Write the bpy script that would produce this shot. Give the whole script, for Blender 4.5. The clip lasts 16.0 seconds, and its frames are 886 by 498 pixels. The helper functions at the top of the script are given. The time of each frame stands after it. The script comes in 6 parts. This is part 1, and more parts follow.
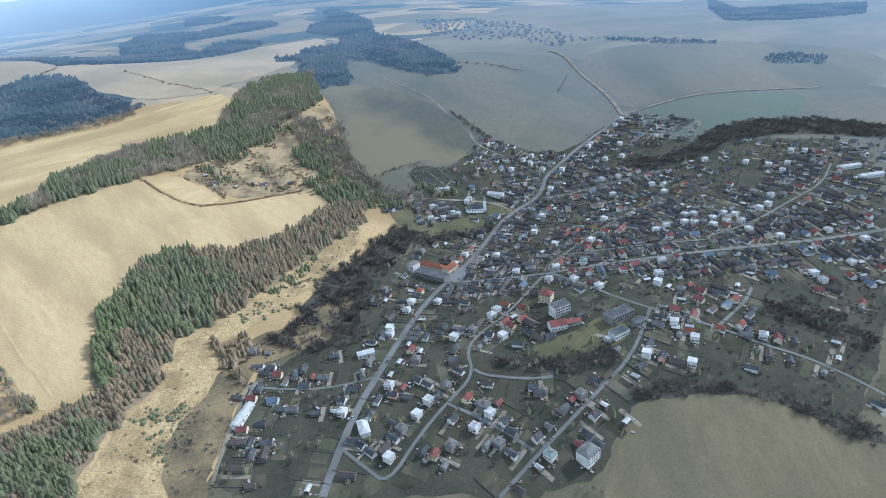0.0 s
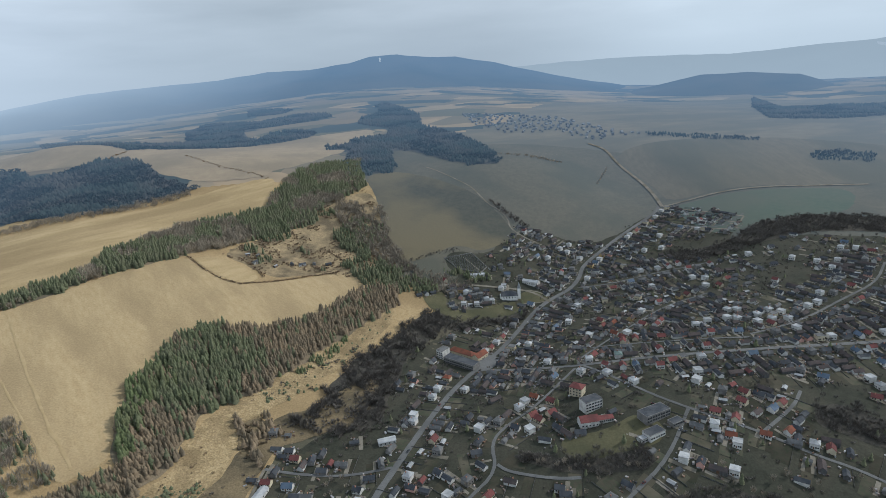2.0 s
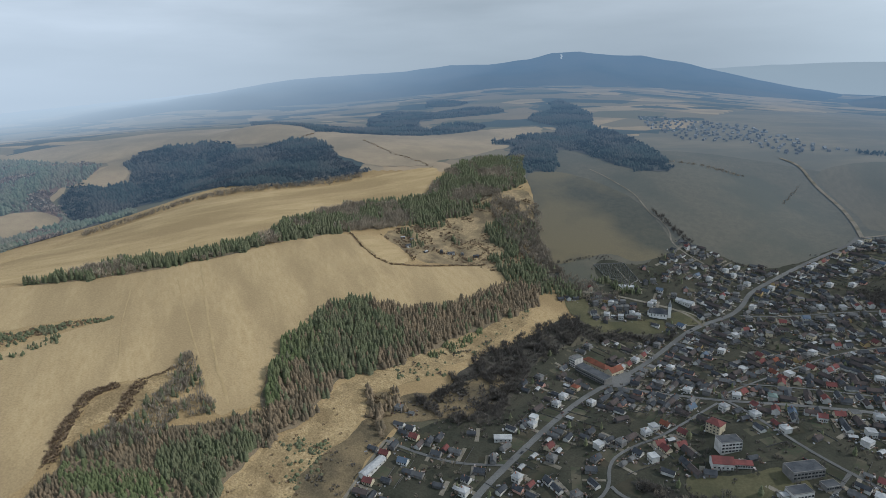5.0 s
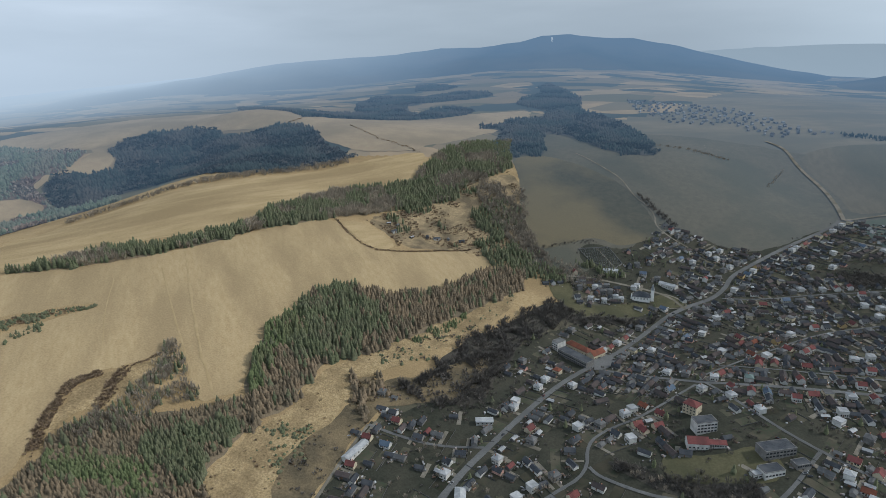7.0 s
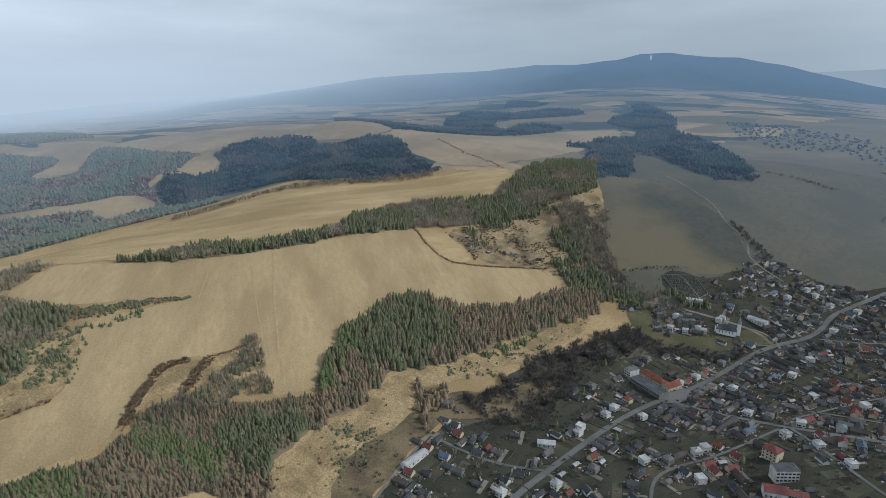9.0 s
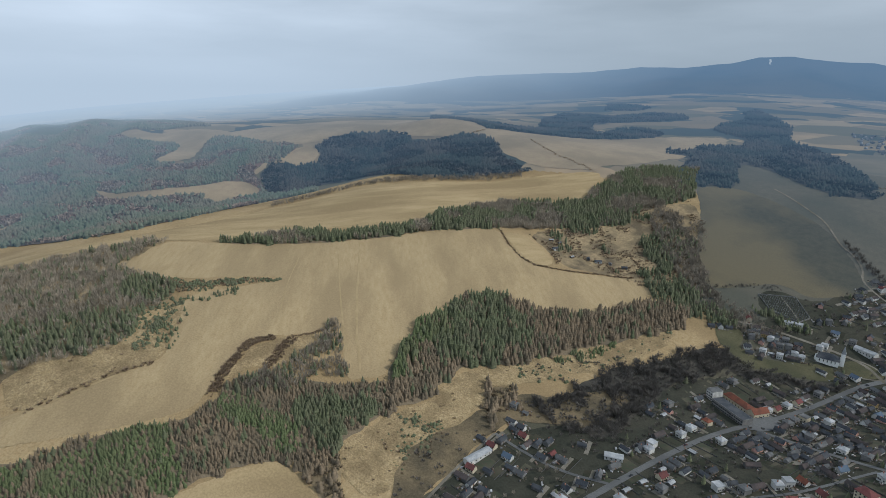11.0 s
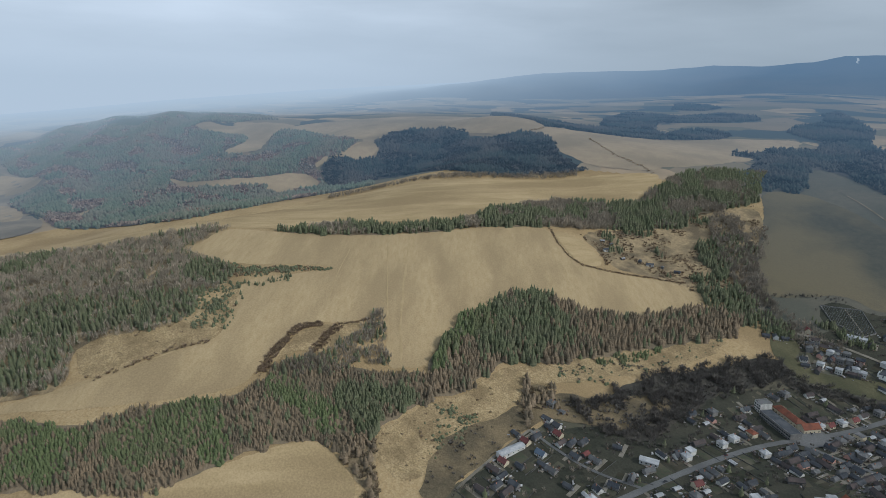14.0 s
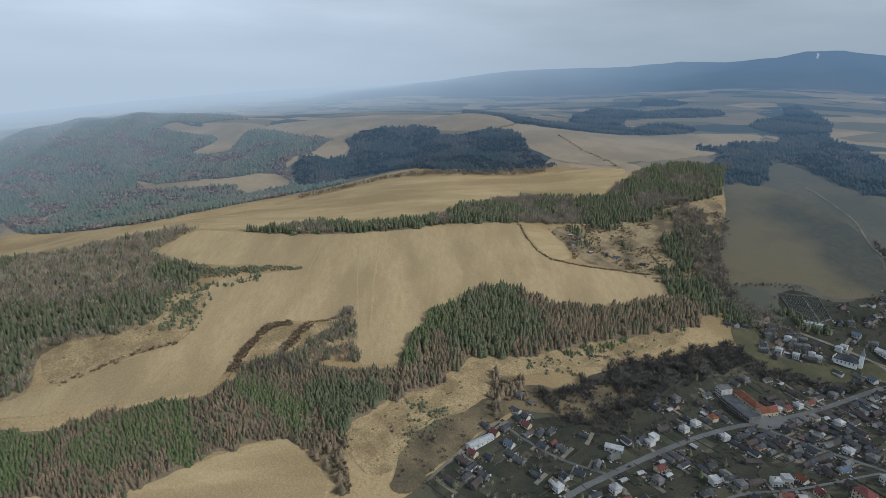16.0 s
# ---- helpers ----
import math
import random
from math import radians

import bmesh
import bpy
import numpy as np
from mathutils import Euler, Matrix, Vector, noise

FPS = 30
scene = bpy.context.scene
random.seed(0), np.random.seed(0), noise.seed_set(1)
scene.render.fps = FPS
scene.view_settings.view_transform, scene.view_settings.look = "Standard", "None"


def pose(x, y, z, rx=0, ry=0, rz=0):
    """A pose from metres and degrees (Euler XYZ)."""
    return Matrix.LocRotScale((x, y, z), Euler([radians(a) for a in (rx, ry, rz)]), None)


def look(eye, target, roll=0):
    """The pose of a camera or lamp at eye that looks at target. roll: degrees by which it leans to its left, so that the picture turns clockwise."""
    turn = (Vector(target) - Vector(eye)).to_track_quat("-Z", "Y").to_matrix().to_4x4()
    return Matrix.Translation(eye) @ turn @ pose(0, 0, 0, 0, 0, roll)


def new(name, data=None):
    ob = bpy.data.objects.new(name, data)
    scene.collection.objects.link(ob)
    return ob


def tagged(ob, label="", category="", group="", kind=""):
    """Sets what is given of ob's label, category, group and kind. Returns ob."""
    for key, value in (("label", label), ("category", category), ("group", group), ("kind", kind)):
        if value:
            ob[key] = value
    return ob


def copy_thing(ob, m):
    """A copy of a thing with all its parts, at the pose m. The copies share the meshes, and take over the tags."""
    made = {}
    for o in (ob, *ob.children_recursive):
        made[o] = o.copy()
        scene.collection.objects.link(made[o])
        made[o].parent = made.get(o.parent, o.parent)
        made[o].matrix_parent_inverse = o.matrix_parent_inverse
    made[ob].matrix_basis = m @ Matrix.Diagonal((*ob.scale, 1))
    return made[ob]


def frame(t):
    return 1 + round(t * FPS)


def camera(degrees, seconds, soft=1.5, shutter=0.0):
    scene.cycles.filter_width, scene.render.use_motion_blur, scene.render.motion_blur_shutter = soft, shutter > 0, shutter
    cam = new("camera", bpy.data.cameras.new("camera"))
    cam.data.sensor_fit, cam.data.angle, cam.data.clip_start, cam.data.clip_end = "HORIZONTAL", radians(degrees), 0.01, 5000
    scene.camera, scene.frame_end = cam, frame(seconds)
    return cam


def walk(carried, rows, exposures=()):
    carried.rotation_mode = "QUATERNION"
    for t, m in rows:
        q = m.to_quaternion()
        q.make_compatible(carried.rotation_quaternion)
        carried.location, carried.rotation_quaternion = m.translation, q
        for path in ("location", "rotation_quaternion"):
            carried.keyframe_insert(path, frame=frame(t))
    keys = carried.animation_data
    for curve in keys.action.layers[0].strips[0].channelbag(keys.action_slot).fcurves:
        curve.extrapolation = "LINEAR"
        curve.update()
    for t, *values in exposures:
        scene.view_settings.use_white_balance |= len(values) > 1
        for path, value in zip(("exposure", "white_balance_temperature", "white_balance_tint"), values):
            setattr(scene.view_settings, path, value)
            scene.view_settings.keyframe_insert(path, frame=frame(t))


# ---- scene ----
cam = camera(74.75, 16.0, soft=0.6)
PATH = [
    (0, (0.02, 0.03, 329.98), (-3.565, 90.769, 288.111), -5.17),
    (0.5, (3.62, 0.67, 328.99), (1.208, 94.817, 295.384), -5.15),
    (1, (7.18, 1.24, 328.11), (5.756, 97.190, 299.993), -5.15),
    (1.5, (10.69, 1.91, 327.48), (3.653, 97.748, 299.803), -4.60),
    (2, (14.19, 2.66, 327.16), (4.076, 98.273, 299.678), -4.42),
    (2.5, (17.71, 3.34, 327.05), (-2.080, 97.599, 300.155), -3.57),
    (3, (21.34, 4.01, 327.06), (-8.370, 95.726, 300.511), -2.48),
    (3.5, (24.85, 4.60, 327.17), (-9.393, 94.729, 300.631), -2.05),
    (6, (41.10, 7.44, 328.83), (4.152, 96.376, 301.904), -1.91),
    (6.5, (44.07, 7.95, 329.26), (8.046, 96.555, 300.079), -2.05),
    (7, (46.80, 8.36, 329.72), (11.354, 97.166, 300.457), -2.10),
    (7.5, (49.43, 8.59, 330.11), (14.247, 98.281, 303.332), -2.23),
    (8, (52.16, 8.75, 330.46), (15.024, 97.663, 303.712), -2.05),
    (8.5, (55.07, 9.00, 330.74), (11.658, 95.074, 304.143), -1.38),
    (9, (58.11, 9.48, 330.97), (9.539, 92.759, 304.415), -0.84),
    (11.5, (73.71, 12.75, 331.76), (10.276, 85.270, 305.011), 0.83),
    (12, (76.85, 13.42, 332.00), (11.210, 83.908, 305.108), 0.98),
    (12.5, (80.09, 14.12, 332.25), (11.764, 81.933, 305.171), 1.22),
    (13, (83.48, 14.81, 332.52), (12.917, 80.238, 305.304), 1.49),
    (13.5, (86.93, 15.36, 332.80), (17.030, 81.459, 305.498), 1.37),
    (14, (90.34, 15.76, 333.05), (21.730, 83.185, 305.711), 1.20),
    (14.5, (93.65, 16.09, 333.23), (26.204, 84.631, 305.799), 0.93),
    (15, (96.89, 16.43, 333.33), (30.300, 85.802, 305.877), 0.80),
    (15.5, (100.08, 16.85, 333.39), (34.133, 86.805, 305.862), 0.71),
    (16, (103.21, 17.32, 333.44), (37.501, 87.475, 305.863), 0.69),
]
EXPOSURES = [(0, 0.87, 5400, 8), (0.5, 0.62, 5780, 8), (1, 0.38, 5980, 9), (1.5, 0.18, 6060, 9), (2.2, 0.04, 6080, 9), (3, -0.06, 6100, 9), (9, -0.1, 6080, 9), (12, -0.17, 6020, 9), (16, -0.21, 6000, 9)]
walk(cam, [(t, look(eye, target, roll)) for t, eye, target, roll in PATH], EXPOSURES)

# ---- light ----
SUN_ELEVATION, SUN_TURN = radians(38), math.atan2(0.85, 0.42)
world = bpy.data.worlds.new("sky")
scene.world = world
world.use_nodes = True
wn, wl = world.node_tree.nodes, world.node_tree.links
wn.clear()
sky = wn.new("ShaderNodeTexSky")
sky.sky_type, sky.sun_disc = "NISHITA", False
sky.sun_elevation, sky.sun_rotation = SUN_ELEVATION, SUN_TURN
sky.altitude, sky.air_density, sky.dust_density, sky.ozone_density = 600, 1.0, 1.2, 1.5
w_out, w_bg = wn.new("ShaderNodeOutputWorld"), wn.new("ShaderNodeBackground")
w_bg.inputs["Strength"].default_value = 0.09
# thin broken high cloud over the whole sky
w_co, w_map, w_noise, w_ramp, w_mix = (wn.new("ShaderNode" + k) for k in ("TexCoord", "Mapping", "TexNoise", "ValToRGB", "MixRGB"))
w_map.inputs["Scale"].default_value = (1.0, 1.0, 6.0)
w_noise.inputs["Scale"].default_value, w_noise.inputs["Detail"].default_value = 2.2, 6
w_ramp.color_ramp.elements[0].position, w_ramp.color_ramp.elements[1].position = 0.36, 0.68
w_ramp.color_ramp.elements[0].color, w_ramp.color_ramp.elements[1].color = (0.545, 0.625, 0.705, 1), (0.765, 0.855, 0.95, 1)
w_gain = wn.new("ShaderNodeVectorMath")
w_gain.operation, w_gain.inputs[3].default_value = "SCALE", 10.0
w_mix.inputs["Fac"].default_value = 0.985
wl.new(w_co.outputs["Generated"], w_map.inputs["Vector"])
wl.new(w_map.outputs["Vector"], w_noise.inputs["Vector"])
wl.new(w_noise.outputs["Fac"], w_ramp.inputs["Fac"])
wl.new(w_ramp.outputs["Color"], w_gain.inputs[0])
wl.new(w_gain.outputs["Vector"], w_mix.inputs["Color2"])
wl.new(sky.outputs["Color"], w_mix.inputs["Color1"])
w_dir, w_side, w_tone = (wn.new("ShaderNode" + k) for k in ("SeparateXYZ", "MapRange", "MixRGB"))
w_side.inputs["From Min"].default_value, w_side.inputs["From Max"].default_value = -1.0, 1.0
w_tone.blend_type = "MULTIPLY"
w_tone.inputs["Fac"].default_value = 1.0
w_east = wn.new("ShaderNodeValToRGB")  # thicker cloud round the mountain, thinner to its sides
w_east.color_ramp.interpolation = "EASE"
w_east.color_ramp.elements[0].position, w_east.color_ramp.elements[0].color = 0.04, (1.2, 1.19, 1.19, 1)
w_east.color_ramp.elements[1].position, w_east.color_ramp.elements[1].color = 0.36, (0.8, 0.805, 0.795, 1)
w_east.color_ramp.elements.new(0.48).color = (0.82, 0.82, 0.81, 1)
w_east.color_ramp.elements.new(0.66).color = (1.12, 1.11, 1.08, 1)
wl.new(w_co.outputs["Generated"], w_dir.inputs["Vector"])
wl.new(w_dir.outputs["X"], w_side.inputs["Value"])
wl.new(w_side.outputs["Result"], w_east.inputs["Fac"])
w_low, w_band = wn.new("ShaderNodeMapRange"), wn.new("ShaderNodeMixRGB")  # hazy air along the horizon
w_low.inputs["From Min"].default_value, w_low.inputs["From Max"].default_value = 0.16, 0.0
w_band.inputs["Color2"].default_value = (5.0, 5.95, 6.9, 1)
wl.new(w_dir.outputs["Z"], w_low.inputs["Value"])
wl.new(w_low.outputs["Result"], w_band.inputs["Fac"])
wl.new(w_mix.outputs["Color"], w_band.inputs["Color1"])
wl.new(w_band.outputs["Color"], w_tone.inputs["Color1"])
wl.new(w_east.outputs["Color"], w_tone.inputs["Color2"])
wl.new(w_tone.outputs["Color"], w_bg.inputs["Color"])
wl.new(w_bg.outputs["Background"], w_out.inputs["Surface"])
sun = new("sun", bpy.data.lights.new("sun", "SUN"))
sun.data.energy, sun.data.angle, sun.data.color = 2.6, radians(1.5), (1.0, 0.93, 0.82)
sun.matrix_world = look((math.cos(SUN_ELEVATION) * math.sin(SUN_TURN) * 900, math.cos(SUN_ELEVATION) * math.cos(SUN_TURN) * 900, math.sin(SUN_ELEVATION) * 900), (0, 0, 0))
scene.view_settings.exposure = 0.0


# ---- materials ----
def mixed(nt, a, b, fac, kind="MIX"):
    n = nt.nodes.new("ShaderNodeMixRGB")
    n.blend_type = kind
    for key, v in (("Fac", fac), ("Color1", a), ("Color2", b)):
        if isinstance(v, bpy.types.NodeSocket):
            nt.links.new(v, n.inputs[key])
        else:
            n.inputs[key].default_value = v if key == "Fac" else (*v, 1)
    return n.outputs["Color"]


def noised(nt, scale, low, high, detail=5.0, stretch=(1, 1, 1), turn=0.0):
    geo, mp, tex, rng = (nt.nodes.new("ShaderNode" + k) for k in ("NewGeometry", "Mapping", "TexNoise", "MapRange"))
    mp.vector_type = "TEXTURE"
    mp.inputs["Scale"].default_value = tuple(1 / max(q, 0.001) for q in stretch)
    mp.inputs["Rotation"].default_value = (0, 0, turn)
    tex.inputs["Scale"].default_value, tex.inputs["Detail"].default_value = scale, detail
    rng.inputs["From Min"].default_value, rng.inputs["From Max"].default_value = low, high
    nt.links.new(geo.outputs["Position"], mp.inputs["Vector"])
    nt.links.new(mp.outputs["Vector"], tex.inputs["Vector"])
    nt.links.new(tex.outputs["Fac"], rng.inputs["Value"])
    return rng.outputs["Result"]


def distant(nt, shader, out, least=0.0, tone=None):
    """Haze painted into far surfaces: bluish emission mixed in with distance, from 750 m on."""
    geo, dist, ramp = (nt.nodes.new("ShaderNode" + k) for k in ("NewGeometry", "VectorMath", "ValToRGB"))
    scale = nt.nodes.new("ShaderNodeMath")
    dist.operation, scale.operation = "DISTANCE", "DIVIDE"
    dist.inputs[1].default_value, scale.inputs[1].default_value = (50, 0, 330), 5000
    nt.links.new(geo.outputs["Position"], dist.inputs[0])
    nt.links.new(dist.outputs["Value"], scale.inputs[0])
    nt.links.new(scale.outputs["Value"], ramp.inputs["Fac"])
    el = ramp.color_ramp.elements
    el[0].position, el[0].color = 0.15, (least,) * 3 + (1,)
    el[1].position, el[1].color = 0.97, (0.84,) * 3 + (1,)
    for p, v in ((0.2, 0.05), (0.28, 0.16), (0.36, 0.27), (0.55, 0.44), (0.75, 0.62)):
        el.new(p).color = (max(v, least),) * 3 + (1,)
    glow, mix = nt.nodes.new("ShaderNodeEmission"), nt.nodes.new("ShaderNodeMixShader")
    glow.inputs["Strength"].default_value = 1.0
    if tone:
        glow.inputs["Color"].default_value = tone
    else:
        # the painted haze turns paler and thicker towards the west
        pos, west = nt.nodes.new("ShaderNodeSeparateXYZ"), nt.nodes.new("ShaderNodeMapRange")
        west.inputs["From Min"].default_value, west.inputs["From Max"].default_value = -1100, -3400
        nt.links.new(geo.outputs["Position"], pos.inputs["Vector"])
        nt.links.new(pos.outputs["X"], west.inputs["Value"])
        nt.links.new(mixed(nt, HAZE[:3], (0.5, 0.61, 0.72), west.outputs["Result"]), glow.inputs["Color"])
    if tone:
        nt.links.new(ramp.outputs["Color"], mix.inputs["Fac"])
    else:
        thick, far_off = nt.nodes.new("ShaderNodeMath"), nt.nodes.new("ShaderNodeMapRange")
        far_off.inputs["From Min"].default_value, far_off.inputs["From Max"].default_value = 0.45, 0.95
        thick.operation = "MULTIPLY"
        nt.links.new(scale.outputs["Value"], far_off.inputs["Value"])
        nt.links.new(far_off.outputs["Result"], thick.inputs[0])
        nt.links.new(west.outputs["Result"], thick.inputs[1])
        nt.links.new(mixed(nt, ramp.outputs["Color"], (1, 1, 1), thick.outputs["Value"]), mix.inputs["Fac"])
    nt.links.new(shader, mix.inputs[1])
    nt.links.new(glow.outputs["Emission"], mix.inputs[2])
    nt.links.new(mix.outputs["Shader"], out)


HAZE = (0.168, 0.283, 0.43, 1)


def material(name, a, b, c=None, fine=0.5, broad=0.02, rough=0.9, bump=0.0, vary="", stretch=(1, 1, 1), turn=0.0, metal=0.0, far=False, least=0.0, tone=None, grain=0.0, spread=0.13):
    """a and b mingle at the fine scale, c comes in broad patches. vary: 'island' or 'object' gives each piece a tone of its own."""
    m = bpy.data.materials.new(name)
    m.use_nodes = True
    nt = m.node_tree
    bsdf = nt.nodes["Principled BSDF"]
    col = mixed(nt, a, b, noised(nt, fine, 0.35, 0.65, 6.0, stretch, turn))
    if c:
        col = mixed(nt, col, c, noised(nt, broad, 0.42, 0.62, 4.0, stretch, turn))
    if grain:
        grit = nt.nodes.new("ShaderNodeMapRange")
        grit.inputs["To Min"].default_value, grit.inputs["To Max"].default_value = 1 - grain, 1 + grain
        nt.links.new(noised(nt, 0.55, 0.3, 0.7, 9.0), grit.inputs["Value"])
        col = mixed(nt, col, grit.outputs["Result"], 1.0, "MULTIPLY")
    if vary:
        src = nt.nodes.new("ShaderNodeNewGeometry" if vary == "island" else "ShaderNodeObjectInfo")
        rng = nt.nodes.new("ShaderNodeMapRange")
        rng.inputs["To Min"].default_value, rng.inputs["To Max"].default_value = 1 - spread, 1 + spread
        nt.links.new(src.outputs["Random Per Island" if vary == "island" else "Random"], rng.inputs["Value"])
        col = mixed(nt, col, rng.outputs["Result"], 1.0, "MULTIPLY")
    nt.links.new(col, bsdf.inputs["Base Color"])
    bsdf.inputs["Roughness"].default_value, bsdf.inputs["Metallic"].default_value = rough, metal
    bsdf.inputs["Specular IOR Level"].default_value = 0.12
    if bump:
        bp = nt.nodes.new("ShaderNodeBump")
        bp.inputs["Strength"].default_value, bp.inputs["Distance"].default_value = 0.6, bump
        nt.links.new(noised(nt, fine * 2, 0.2, 0.8), bp.inputs["Height"])
        nt.links.new(bp.outputs["Normal"], bsdf.inputs["Normal"])
    # far: distance haze goes into the surface as emission
    if far:
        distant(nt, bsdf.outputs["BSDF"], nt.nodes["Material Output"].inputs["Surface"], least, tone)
    return m


